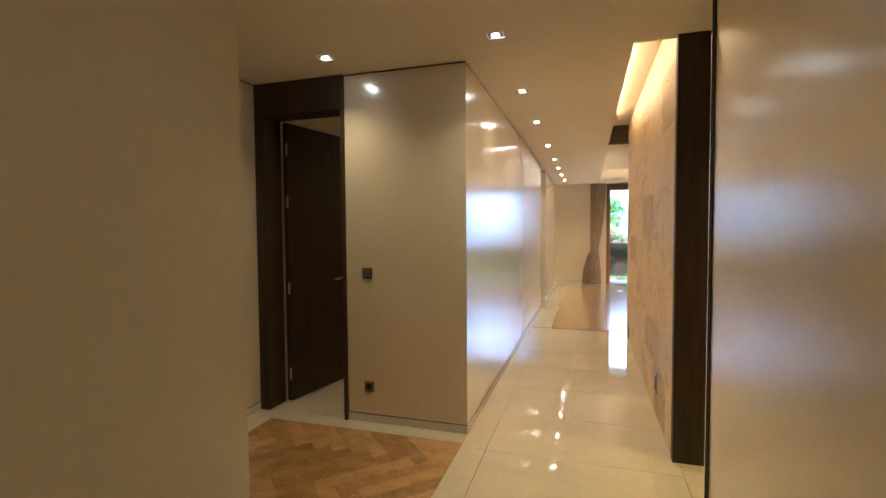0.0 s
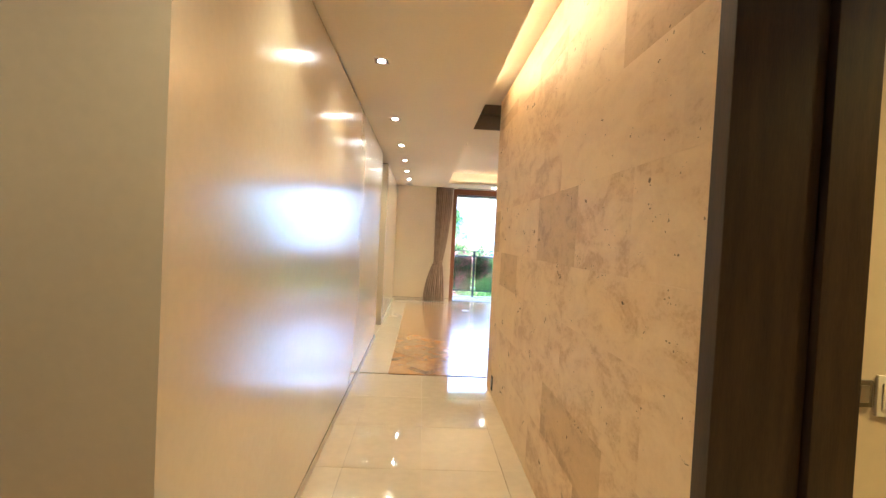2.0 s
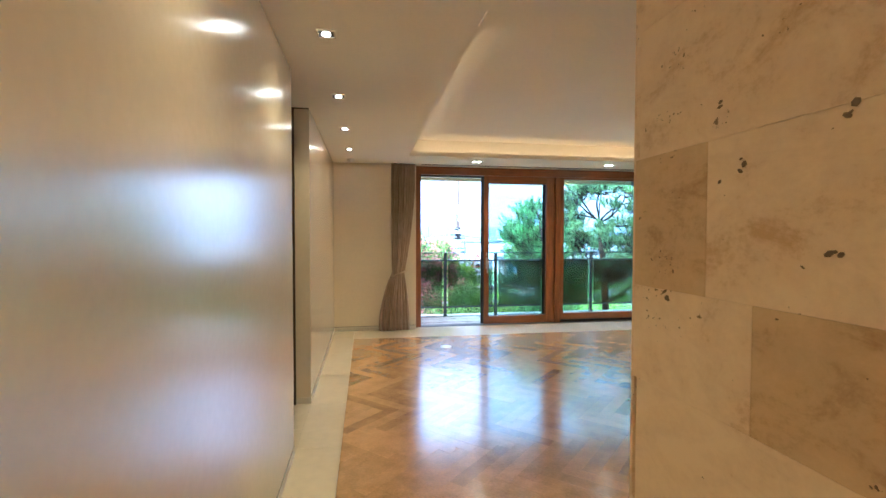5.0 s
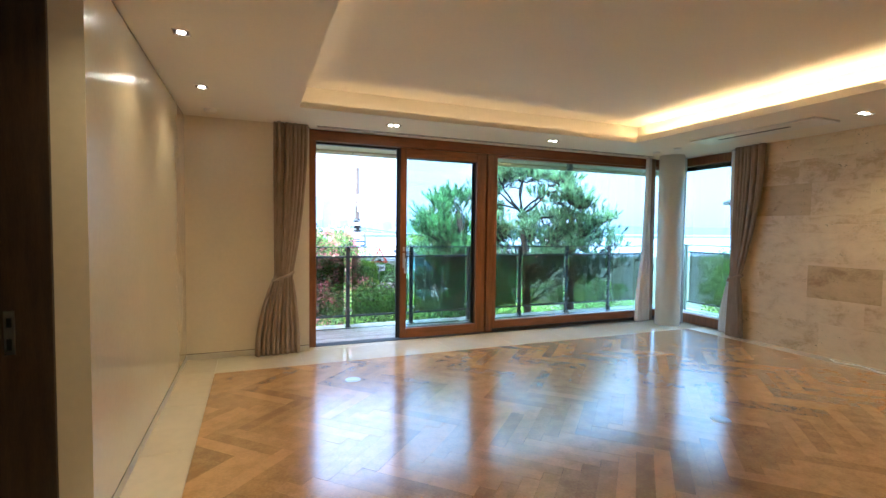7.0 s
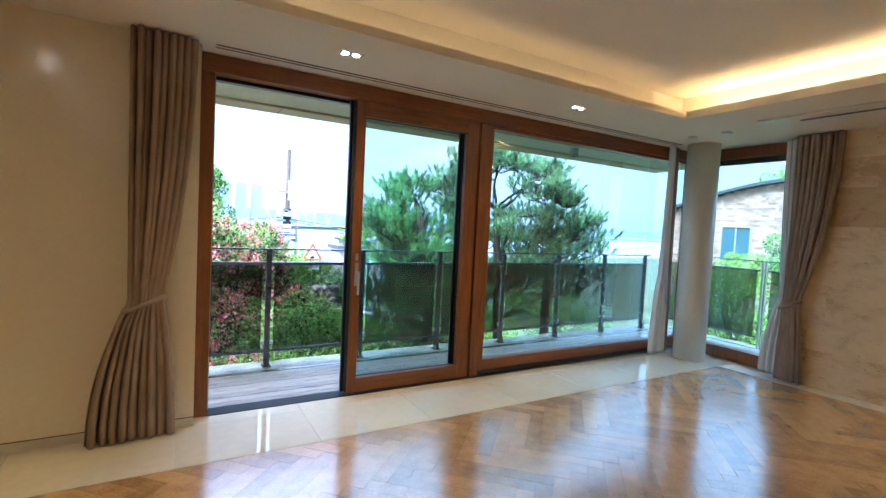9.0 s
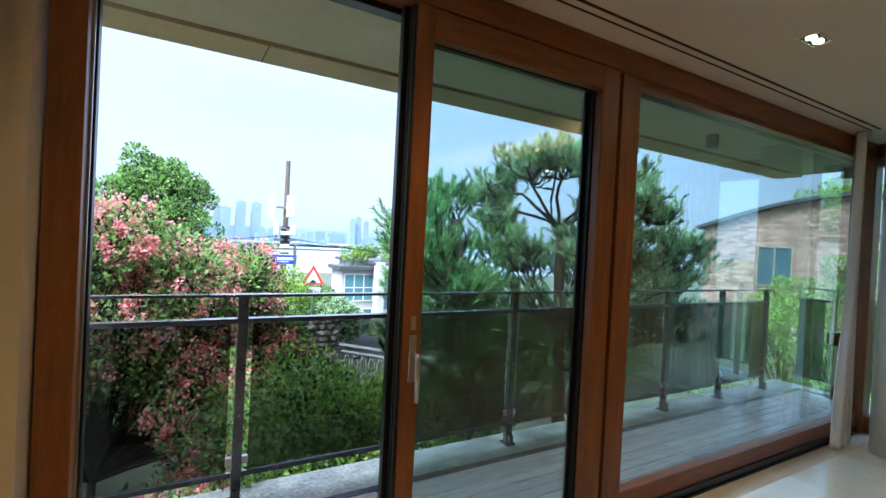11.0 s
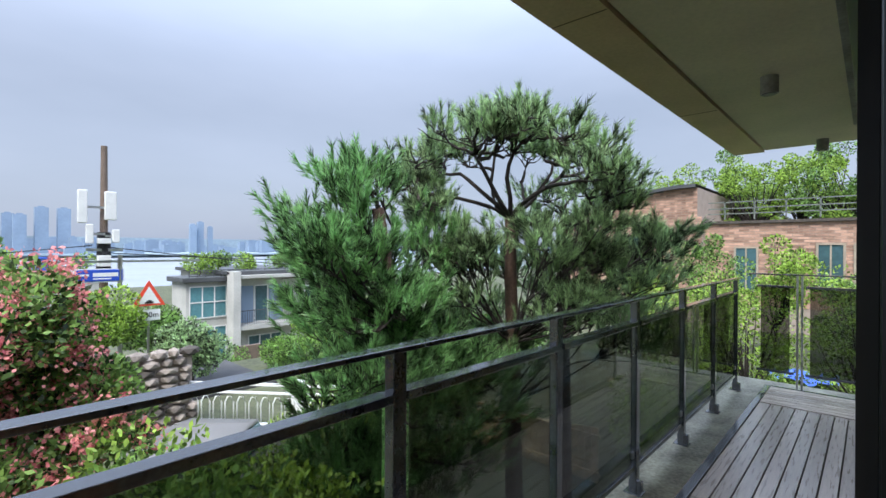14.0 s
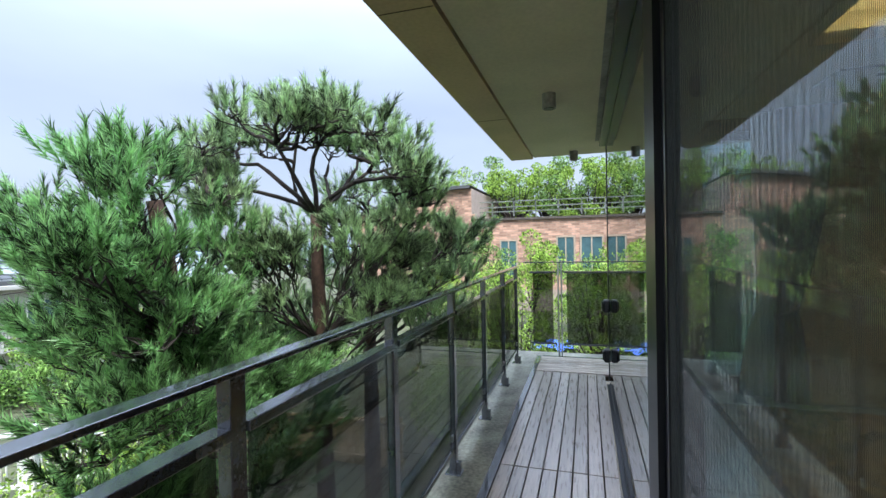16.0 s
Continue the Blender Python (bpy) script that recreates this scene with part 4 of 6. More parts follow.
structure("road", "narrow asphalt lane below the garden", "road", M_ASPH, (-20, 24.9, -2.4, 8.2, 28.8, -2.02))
structure("backdrop", "wooded far river bank in haze-tinted colour", "backdrop", M_HAZE, (-2500, 1400, -27, 3500, 1900, -16), (300, 1900, -27, 3500, 2300, 26), (-2500, 2300, -27, 1500, 2600, 40), (-200, 1380, -20, 900, 1400, -17))
rnd = random.Random(11)
tower_spots = []
for k in range(75):
    x = rnd.uniform(60, 1250)
    tower_spots.append((x, rnd.uniform(1450, 1900), rnd.uniform(14, 46), rnd.uniform(8, 44)))
tower_spots += [(508, 1480, 17, 84), (532, 1490, 17, 92), (556, 1480, 14, 78), (130, 1480, 24, 92), (170, 1490, 26, 112), (214, 1500, 26, 112), (112, 1520, 22, 96)]
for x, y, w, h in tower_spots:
    b = thing("apartment_tower", "far apartment tower across the river in haze-tinted grey", "tower", group="far apartment towers", at=(x, y, -16))
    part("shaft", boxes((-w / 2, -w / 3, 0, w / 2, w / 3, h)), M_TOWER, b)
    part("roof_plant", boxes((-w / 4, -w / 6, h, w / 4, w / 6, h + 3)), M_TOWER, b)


def blade_mesh(name, items, material, parent, label="", width=0.0045, both=False):
    """Many thin triangles, from (root, tip, width)."""
    vs, fs = [], []
    for root, tip, w in items:
        d = tip - root
        s = d.cross(Vector((rnd.uniform(-1, 1), rnd.uniform(-1, 1), rnd.uniform(-1, 1))))
        if s.length < 1e-6:
            continue
        s = s.normalized() * w
        n = len(vs)
        vs += [root - s, root + s, tip]
        fs.append((n, n + 1, n + 2))
    me = bpy.data.meshes.new(name)
    me.from_pydata(vs, [], fs)
    me.materials.append(material)
    ob = new(name, me)
    ob.parent = parent
    return tagged(ob, label) if label else ob


def leaf_mesh(name, items, material, parent, label=""):
    """Many small folded leaves, from (place, direction, length, width)."""
    vs, fs = [], []
    for p, d, ln, w in items:
        s = d.cross(Vector((rnd.uniform(-1, 1), rnd.uniform(-1, 1), rnd.uniform(-1, 1))))
        if s.length < 1e-6:
            continue
        s = s.normalized() * w
        mid = p + d * ln * 0.5
        n = len(vs)
        vs += [p, mid + s, p + d * ln, mid - s]
        fs.append((n, n + 1, n + 2, n + 3))
    me = bpy.data.meshes.new(name)
    me.from_pydata(vs, [], fs)
    me.materials.append(material)
    ob = new(name, me)
    ob.parent = parent
    return tagged(ob, label) if label else ob


def rvec(r):
    while True:
        v = Vector((r.uniform(-1, 1), r.uniform(-1, 1), r.uniform(-1, 1)))
        if 0.05 < v.length < 1:
            return v


def limb_points(a, b, r, sag=0.12, n=6):
    a, b = Vector(a), Vector(b)
    k = rvec(r) * (b - a).length * sag
    return [a.lerp(b, i / n) + k * math.sin(math.pi * i / n) + rvec(r) * 0.025 * (0 < i < n) for i in range(n + 1)]


def pine(label, foot, fork, pads, tufts, needles, length, material, seed, spread=1.0, trunk_r=0.13, nodes=(), shoot=0.16, lean=0.15, droop=0.0, blade=0.0042):
    """A garden pine: leaning trunk, crooked limbs, and flat clouds of needles. pads: (centre, radius, thickness)."""
    r = random.Random(seed)
    th = thing("pine_tree", label, "tree")
    bm = bmesh.new()
    pts = limb_points(foot, fork, r, 0.05, 8)
    tube(bm, pts, [trunk_r * (1 - 0.55 * i / 8) for i in range(9)], 10)
    part("trunk", bm, M_BARK, th, "scaly red brown trunk")
    bm = bmesh.new()
    blades = []
    # main limbs from the fork, each splitting further out
    mains = []
    for q in nodes:
        lp = limb_points(pts[8], q, r, 0.26)
        tube(bm, lp, [0.027 * (1 - 0.45 * i / 6) for i in range(7)], 7)
        mains += lp[2:]
    for c, rad, thick in pads:
        c = Vector(c)
        # where the limb leaves the trunk
        k = min(8, max(3, int(3 + 5 * (c.z - foot[2]) / max(0.1, fork[2] - foot[2]) - 1)))
        start = pts[k] if c.z < fork[2] + 0.25 else pts[8]
        if mains and c.z > fork[2]:
            start = min(mains, key=lambda p: (p - c).length + 0.6 * max(0.0, p.z - c.z + 0.1))
        lp = limb_points(start, c - Vector((0, 0, thick * 0.5)), r, 0.16)
        tube(bm, lp, [(0.023 if c.z > fork[2] else 0.015) * (1 - 0.70 * i / 6) for i in range(7)], 6)
        twigs = []
        for _ in range(9):
            e = c + Vector((r.uniform(-1, 1) * rad, r.uniform(-1, 1) * rad, r.uniform(-0.5, 0.7) * thick)) * 0.8
            tp = limb_points(lp[r.choice((4, 5, 6))], e, r, 0.14, 4)
            tube(bm, tp, [0.009, 0.008, 0.006, 0.005, 0.003], 5)
            twigs.append(tp)
        for _ in range(tufts if c.z > fork[2] else int(tufts * 1.35)):
            if r.random() < 0.6:
                tp = r.choice(twigs)
                base = tp[r.choice((2, 3, 4))] + rvec(r) * 0.05
            else:
                v = rvec(r)
                base = c + Vector((v.x * rad, v.y * rad, v.z * thick))
            out = (base - c) / max(rad, 0.01)
            away = Vector((c.x - fork[0], c.y - fork[1], 0)) * lean
            axis = (Vector((out.x, out.y, max(-0.2, out.z))) * 0.6 * spread + away + Vector((0, 0, r.uniform(0.4, 0.9))) + rvec(r) * 0.35).normalized()
            reach = shoot * r.uniform(0.55, 1.25)
            bend = Vector((0, 0, 0.25 * reach)) + rvec(r) * 0.04
            for _n in range(needles):
                k = r.random() ** 0.7
                root = base + axis * reach * k + bend * k * k
                d = (axis * r.uniform(0.75, 1.25) + rvec(r).normalized() * 0.55).normalized()
                d.z -= droop * r.random()
                blades.append((root, root + d * length * r.uniform(0.7, 1.15), blade))
    part("branching", bm, M_TWIG, th, "dark crooked limbs")
    blade_mesh("crown", blades, material, th, "long green needles in flat clouds")
    return th


def pads_in(r, count, centre, size, rad, thick, low=-1.0):
    out = []
    while len(out) < count:
        v = rvec(r)
        if v.z < low:
            continue
        out.append(((centre[0] + v.x * size[0], centre[1] + v.y * size[1], centre[2] + v.z * size[2]), rad * r.uniform(0.7, 1.25), thick * r.uniform(0.7, 1.3)))
    return out


PR = random.Random(21)
# open crowned pine with a bare fork
ringpads = []
ACROSS, INTO = Vector((0.53, -0.85, 0)), Vector((0.85, 0.53, 0))
while len(ringpads) < 30:
    a, d = PR.uniform(-1.1, 1.1), PR.uniform(-0.85, 0.85)
    q = (a / 1.2) ** 2 + (d / 1.0) ** 2
    if q > 1:
        continue
    z = 2.08 + 0.78 * math.sqrt(1 - q) + PR.uniform(-0.14, 0.1)
    if abs(a) < 0.7 and z < 2.5:
        continue
    p = Vector((6.18, 16.06, z)) + ACROSS * a + INTO * d
    ringpads.append((tuple(p), PR.uniform(0.20, 0.34), 0.10))

def tier_pads(n, a0, a1, d0, d1, z0, z1, rad):
    """Needle pads in a stretch of the crown, along and across the garden edge."""
    return [(tuple(Vector((6.18, 16.06, PR.uniform(z0, z1))) + ACROSS * PR.uniform(a0, a1) + INTO * PR.uniform(d0, d1)), rad * PR.uniform(0.75, 1.25), 0.10) for _ in range(n)]


ringpads += tier_pads(8, -1.3, -0.75, -0.2, 0.5, 2.15, 2.6, 0.26) + tier_pads(3, 0.95, 1.25, -0.2, 0.4, 2.1, 2.4, 0.25)
ringpads += tier_pads(7, -1.15, -0.65, -0.3, 0.6, 1.75, 2.2, 0.27) + tier_pads(6, 0.75, 1.3, -0.3, 0.6, 1.65, 2.15, 0.27)
ringpads += tier_pads(9, 0.85, 1.75, -0.3, 0.7, 1.1, 1.65, 0.32) + tier_pads(10, -0.9, 0.9, -0.5, 0.7, 1.25, 1.65, 0.30)
ringpads += tier_pads(7, -0.6, 0.6, -0.5, -0.05, 1.4, 1.72, 0.27)
ringpads += tier_pads(14, -0.9, 1.5, -0.4, 0.7, 0.45, 1.1, 0.34)
pine("open crowned garden pine with a bare dark fork", (6.55, 16.2, -3.1), (6.18, 16.06, 1.85), ringpads, 24, 52, 0.10, M_NEEDLE, 31, shoot=0.13, nodes=[tuple(Vector((6.18, 16.06, 1.85 + h)) + ACROSS * a + INTO * d) for a, d, h in ((-0.75, 0.1, 0.5), (-0.35, -0.3, 0.62), (-0.2, 0.4, 0.75), (0.2, -0.1, 0.8), (0.45, 0.35, 0.62), (0.8, 0.0, 0.48), (-0.95, -0.2, 0.25), (1.0, 0.3, 0.2), (0.1, 0.55, 0.45))])
# dense pine
densepads = pads_in(PR, 34, (4.82, 16.8, 1.25), (0.85, 0.8, 0.85), 0.36, 0.18) + pads_in(PR, 30, (4.9, 16.4, -0.1), (1.05, 0.75, 0.85), 0.40, 0.18) + pads_in(PR, 12, (6.1, 16.5, 0.35), (0.9, 0.6, 0.3), 0.38, 0.16) + pads_in(PR, 12, (4.7, 16.3, -1.0), (0.8, 0.5, 0.5), 0.40, 0.2) + [((4.75, 16.7, 2.2), 0.26, 0.16), ((4.95, 16.75, 2.1), 0.25, 0.16), ((4.5, 16.9, 2.1), 0.22, 0.15)]
pine("dense dark green garden pine with long drooping needles", (5.15, 16.6, -3.1), (4.9, 16.7, 1.9), densepads, 22, 70, 0.11, M_NEEDLE2, 32, shoot=0.19, lean=0.4, droop=0.1, blade=0.005)
# tiered pine
tier = []
for z, d, n in ((0.75, 1.0, 7), (1.25, 1.0, 8), (1.75, 0.75, 6), (2.15, 0.45, 4), (2.35, 0.12, 1)):
    for k in range(n):
        a = 2 * math.pi * k / n + PR.uniform(-0.3, 0.3)
        tier.append(((7.55 + d * math.cos(a), 16.15 + d * math.sin(a), z + PR.uniform(-0.1, 0.1)), PR.uniform(0.3, 0.42), 0.11))
pine("tiered garden pine behind the railing", (7.6, 16.15, -3.1), (7.55, 16.15, 1.9), tier, 22, 45, 0.10, M_NEEDLE, 33)


def broadleaf(name, label, foot, clumps, leaves, leaf, material, seed, trunk_r=0.07, blossoms=0, limb=True, crown_label="", ragged=1.0):
    """A leafy tree or shrub: stems, limbs and many small leaves in uneven clumps. clumps: (centre, radius)."""
    r = random.Random(seed)
    th = thing(name, label, "tree" if name.endswith("tree") else "shrub")
    bm = bmesh.new()
    mean = sum((Vector(c) for c, _ in clumps), Vector()) / len(clumps)
    fork = Vector(foot).lerp(mean, 0.5)
    fp = limb_points(foot, fork, r, 0.06, 5)
    tube(bm, fp, [trunk_r * (1 - 0.1 * i) for i in range(6)], 8)
    part("trunk", bm, M_TWIG, th)
    items, flowers = [], []
    bm = bmesh.new()
    for c, rad in clumps:
        c = Vector(c)
        lp = limb_points(fork, c, r, 0.10, 4)
        tube(bm, lp, [trunk_r * 0.45, trunk_r * 0.35, trunk_r * 0.25, trunk_r * 0.15, trunk_r * 0.06], 5)
        for _ in range(leaves):
            v = rvec(r)
            v = v.normalized() * (v.length ** 0.45)
            p = c + Vector((v.x * rad * ragged, v.y * rad * ragged, v.z * rad * 0.85))
            d = (v * 0.6 + rvec(r) + Vector((0, 0, 0.25))).normalized()
            items.append((p, d, leaf * r.uniform(0.6, 1.3), leaf * 0.27))
        for _ in range(blossoms):
            v = rvec(r).normalized()
            if v.z < -0.35:
                continue
            b = c + Vector((v.x, v.y, v.z * 0.9)) * rad * r.uniform(0.88, 1.12)
            size = r.uniform(0.05, 0.14)
            for _p in range(46):
                q = b + Vector((rvec(r).x * size, rvec(r).y * size, rvec(r).z * size * 1.5))
                flowers.append((q, rvec(r).normalized(), r.uniform(0.025, 0.05), 0.016))
    part("branching", bm, M_TWIG, th)
    leaf_mesh("crown", items, material, th, crown_label or "dense small leaves")
    if flowers:
        leaf_mesh("blossom", flowers, M_PINK, th, "clusters of pink blossom")
    return th


def clump_set(r, n, centre, size, rad):
    return [((centre[0] + v.x * size[0], centre[1] + v.y * size[1], centre[2] + v.z * size[2]), rad * r.uniform(0.7, 1.3)) for v in (rvec(r) for _ in range(n))]


CR = random.Random(5)
myr = clump_set(CR, 52, (0.3, 18.0, 0.2), (2.2, 1.1, 1.1), 0.45) + clump_set(CR, 14, (1.15, 17.8, 1.22), (0.85, 0.6, 0.42), 0.36) + clump_set(CR, 16, (2.25, 17.6, -0.25), (0.75, 0.7, 0.85), 0.38) + clump_set(CR, 10, (-0.9, 18.0, 0.7), (0.9, 0.7, 0.5), 0.42) + clump_set(CR, 12, (2.0, 17.8, 0.85), (0.7, 0.6, 0.5), 0.34) + clump_set(CR, 8, (2.8, 17.8, 0.2), (0.45, 0.5, 0.4), 0.3) + clump_set(CR, 8, (0.6, 17.8, 1.25), (0.7, 0.6, 0.35), 0.34)
broadleaf("myrtle_tree", "large crepe myrtle covered in pink blossom", (0.9, 17.9, -3.1), myr, 560, 0.07, M_LEAFD, 41, 0.09, blossoms=13)
broadleaf("myrtle_tree", "low crepe myrtle with reddish blossom beside the railing", (2.6, 16.6, -3.1), clump_set(CR, 14, (2.3, 16.6, -0.9), (1.0, 0.6, 0.9), 0.38), 420, 0.055, M_LEAFD, 42, 0.06, blossoms=9)
broadleaf("broadleaf_tree", "rounded dense green tree beyond the myrtle", (1.3, 25.5, -3.0), clump_set(CR, 150, (1.32, 25.5, 1.2), (1.45, 1.0, 2.1), 0.27) + [((0.8, 25.5, 3.2), 0.36), ((0.75, 25.5, 3.5), 0.24), ((1.65, 25.5, 2.95), 0.38), ((1.7, 25.5, 3.2), 0.22), ((2.25, 25.5, 2.6), 0.3), ((0.3, 25.5, 2.6), 0.3), ((1.2, 25.4, 2.7), 0.4)], 230, 0.10, M_LEAF, 43, 0.14)
broadleaf("broadleaf_tree", "small green tree at the garden edge", (-3.2, 21, -3.0), clump_set(CR, 14, (-2.6, 21, 1.4), (1.3, 1.0, 1.0), 0.6), 420, 0.09, M_LEAFY, 44, 0.1)
for (x, y, z), (sx, sz), mm, lab in (
    ((4.3, 27.0, -0.4), (1.3, 0.7), M_LEAFY, "yellow green shrub by the lane"),
    ((6.5, 26.0, -1.0), (0.75, 0.45), M_NEEDLE, "round grey green conifer shrub by the lane"),
    ((6.5, 29.2, -0.9), (0.8, 0.5), M_LEAF, "rounded green shrub by the warning sign"),
    ((8.0, 31.5, -2.95), (2.6, 0.5), M_LEAF, "leafy hedge along the lane"),
    ((10.2, 35.0, -5.0), (1.2, 0.6), M_LEAF, "bushy green tree clump below the lane"),
    ((3.15, 16.1, -0.3), (0.7, 0.4), M_LEAFY, "bright leafy shrub below the railing"),
    ((2.75, 16.2, -0.28), (0.6, 0.4), M_LEAF, "green leafy shrub between myrtle and railing"),
    ((4.2, 17.6, -1.2), (1.2, 0.45), M_LEAF, "green leafy shrub in the garden"),
    ((1.0, 15.6, -1.2), (2.2, 0.5), M_LEAF, "low leafy shrub below the railing"),
    ((-1.5, 15.8, -1.0), (1.6, 0.6), M_LEAF, "dense shrub beside the balcony"),
    ((6.0, 19.2, -1.5), (1.6, 0.4), M_LEAFY, "yellow green ground shrub"),
    ((8.3, 19.4, -1.2), (0.8, 0.5), M_LEAFY, "clipped bright green garden shrub"),
    ((11.0, 16.0, -1.5), (1.4, 0.5), M_LEAFY, "spreading yellow green shrub in the garden"),
    ((12.0, 20.0, -1.3), (1.6, 0.6), M_LEAF, "low green shrub in the garden"),
    ((10.4, 26.5, -1.6), (1.6, 0.6), M_LEAF, "bushy green shrub beyond the fence"),
    ((12.5, 28.0, -1.4), (2.0, 0.7), M_LEAFY, "yellow green shrub beyond the fence"),
    ((14.5, 24.0, -1.4), (2.0, 0.6), M_LEAF, "wide green shrub near the brick house"),
    ((9.0, 22.5, -1.5), (1.5, 0.5), M_LEAF, "low green shrub by the fence"),
    ((10.5, 13.0, -1.3), (1.0, 0.5), M_LEAFY, "leafy shrub beside the balcony corner"),
    ((10.5, 11.0, -1.2), (1.0, 0.6), M_LEAF, "dark leafy shrub beside the balcony"),
):
    broadleaf("garden_shrub", lab, (x, y, min(-2.4, ground_z(x, y) - 0.25)), clump_set(CR, 14, (x, y, z), (sx, 0.8, sz), 0.45), 520, 0.06 if y < 22 else 0.10, mm, 50 + int(x * 3), 0.04)
# ivy sprigs climbing by the railing
broadleaf("garden_shrub", "creeper sprigs climbing against the railing", (2.15, 14.62, -3.0), [((2.1 + CR.uniform(-0.12, 0.12), 14.62, -0.9 + 0.2 * k), 0.15) for k in range(8)] + [((x, 14.75, -0.25 + CR.uniform(-0.1, 0.1)), 0.2) for x in (1.5, 1.8, 2.3, 2.6, 2.9)], 70, 0.06, M_LEAFY, 77, 0.02)

# ---- utility pole, signs ----
pl = thing("utility_pole", "tall brown utility pole carrying antennas and wires", "utility pole", at=(5.05, 28.3, -3.0))
part("shaft", cyl(bmesh.new(), 0, 0, 0, 7.2, 0.13, 0.075, 16), M_POLE, pl)
part("collar", cyl(bmesh.new(), 0, 0, 3.9, 4.9, 0.17, 0.15, 16), M_RUBBER, pl)
for dx, z, h, w in ((-0.5, 5.55, 0.85, 0.2), (0.1, 5.6, 0.75, 0.26), (-0.35, 4.85, 0.5, 0.16), (0.22, 4.8, 0.35, 0.16)):
    an = part("antenna_panel", boxes((dx - w / 2, -0.28, z - h / 2, dx + w / 2, -0.16, z + h / 2), bevel=0.02), M_WHITE, pl, "pale antenna panel")
    part("bracket", boxes((min(dx, 0), -0.17, z - 0.03, max(dx, 0), -0.1, z + 0.03)), M_STEEL, an)
for z, w in ((4.4, 0.8), (3.85, 0.7)):
    part("cross_arm", boxes((-w / 2, -0.14, z, w / 2, -0.06, z + 0.07)), M_STEEL, pl)
for z in (4.0, 4.15, 4.6):
    part("equipment_box", boxes((-0.18, -0.32, z, 0.1, -0.12, z + 0.14), bevel=0.01), M_WHITE, pl)
for k, (a, b, sag) in enumerate((((4.8, 28.3, 1.55), (-30, 33, 1.2), 1.0), ((5.2, 28.3, 1.5), (40, 36, 0.8), 0.9), ((5.2, 28.3, 1.35), (40, 40, 1.2), 0.5))):
    bm = bmesh.new()
    pts = [Vector(a).lerp(Vector(b), i / 16) - Vector((0, 0, sag * 4 * (i / 16) * (1 - i / 16))) for i in range(17)]
    tube(bm, pts, [0.014] * 17, 5)
    thing("overhead_wire", "thin dark overhead wire from the pole", "wire", bm, M_RUBBER, group="overhead wires")
sp = thing("street_sign", "blue street name sign on a grey post", "street sign", at=(5.35, 28.0, -3.0))
part("post", cyl(bmesh.new(), 0, 0, 0, 4.3, 0.055, 0.055, 14), M_STEEL, sp)
pan = part("panel", boxes((-0.95, -0.05, 3.62, 0.05, -0.03, 3.92), bevel=0.01), M_SIGNB, sp, "blue sign panel")
part("border", boxes((-0.98, -0.03, 3.59, 0.08, -0.02, 3.95)), M_WHITE, pan)
part("lettering_bar", boxes((-0.6, -0.053, 3.74, -0.05, -0.05, 3.84), (-0.9, -0.053, 3.76, -0.68, -0.05, 3.81), (-0.6, -0.053, 3.67, -0.2, -0.05, 3.70)), M_WHITE, pan)
part("arm", boxes((-1.6, -0.02, 4.1, 2.0, 0.02, 4.16)), M_STEEL, sp)
wsn = thing("warning_sign", "red bordered triangular speed bump warning sign", "road sign", at=(5.75, 27.0, -3.0))
part("post", cyl(bmesh.new(), 0, 0, 0, 3.6, 0.03, 0.03, 12), M_STEEL, wsn)


def tri(bm, x, y, z, r, d):
    vs = [(x + r * math.sin(a), z + r * math.cos(a)) for a in (0, 2 * math.pi / 3, 4 * math.pi / 3)]
    a = [bm.verts.new((u, y, v)) for u, v in vs]
    b = [bm.verts.new((u, y - d, v)) for u, v in vs]
    bm.faces.new(a)
    bm.faces.new(b)
    for i in range(3):
        bm.faces.new((a[i], a[(i + 1) % 3], b[(i + 1) % 3], b[i]))
    return bm


face = part("triangle", tri(bmesh.new(), 0, -0.035, 3.22, 0.44, 0.02), M_RED, wsn, "red border")
part("inset", tri(bmesh.new(), 0, -0.056, 3.20, 0.30, 0.004), M_WHITE, face, "white face")
bm = bmesh.new()
for k in range(7):
    a = math.pi * k / 6
    hgt = 0.09 * math.sin(a)
    if hgt > 0.005:
        box(bm, -0.14 + 0.04 * k, -0.066, 3.06, -0.1 + 0.04 * k, -0.061, 3.06 + hgt)
part("bump_symbol", bm, M_BLACK, face)
part("plate", boxes((-0.26, -0.05, 2.62, 0.26, -0.03, 2.90)), M_WHITE, wsn, "white distance plate")
fc = bpy.data.curves.new("plate_text", "FONT")
fc.body, fc.size, fc.align_x, fc.align_y, fc.extrude = "30m", 0.19, "CENTER", "CENTER", 0.002
tmp = new("plate_text_curve", fc)
bpy.context.view_layer.update()
tme = bpy.data.meshes.new_from_object(tmp.evaluated_get(bpy.context.evaluated_depsgraph_get()))
bpy.data.objects.remove(tmp)
tme.materials.append(M_BLACK)
tx = new("lettering", tme)
tx.parent = wsn
tx.matrix_local = pose(0.06, -0.053, 2.76, 90, 0, 0)

# ---- houses ----


def house_window(parent, x0, z0, x1, z1, y, nx, nz, frame_m=None, glass=None):
    w = part("window", boxes((x0, y - 0.03, z0, x1, y + 0.05, z1)), glass or M_DKGLASS, parent)
    bm = bmesh.new()
    for i in range(nx + 1):
        x = x0 + (x1 - x0) * i / nx
        box(bm, x - 0.035, y - 0.07, z0, x + 0.035, y - 0.03, z1)
    for i in range(nz + 1):
        z = z0 + (z1 - z0) * i / nz
        box(bm, x0, y - 0.075, z - 0.035, x1, y - 0.035, z + 0.035)
    part("frame", bm, frame_m or M_WHITE, w)
    return w


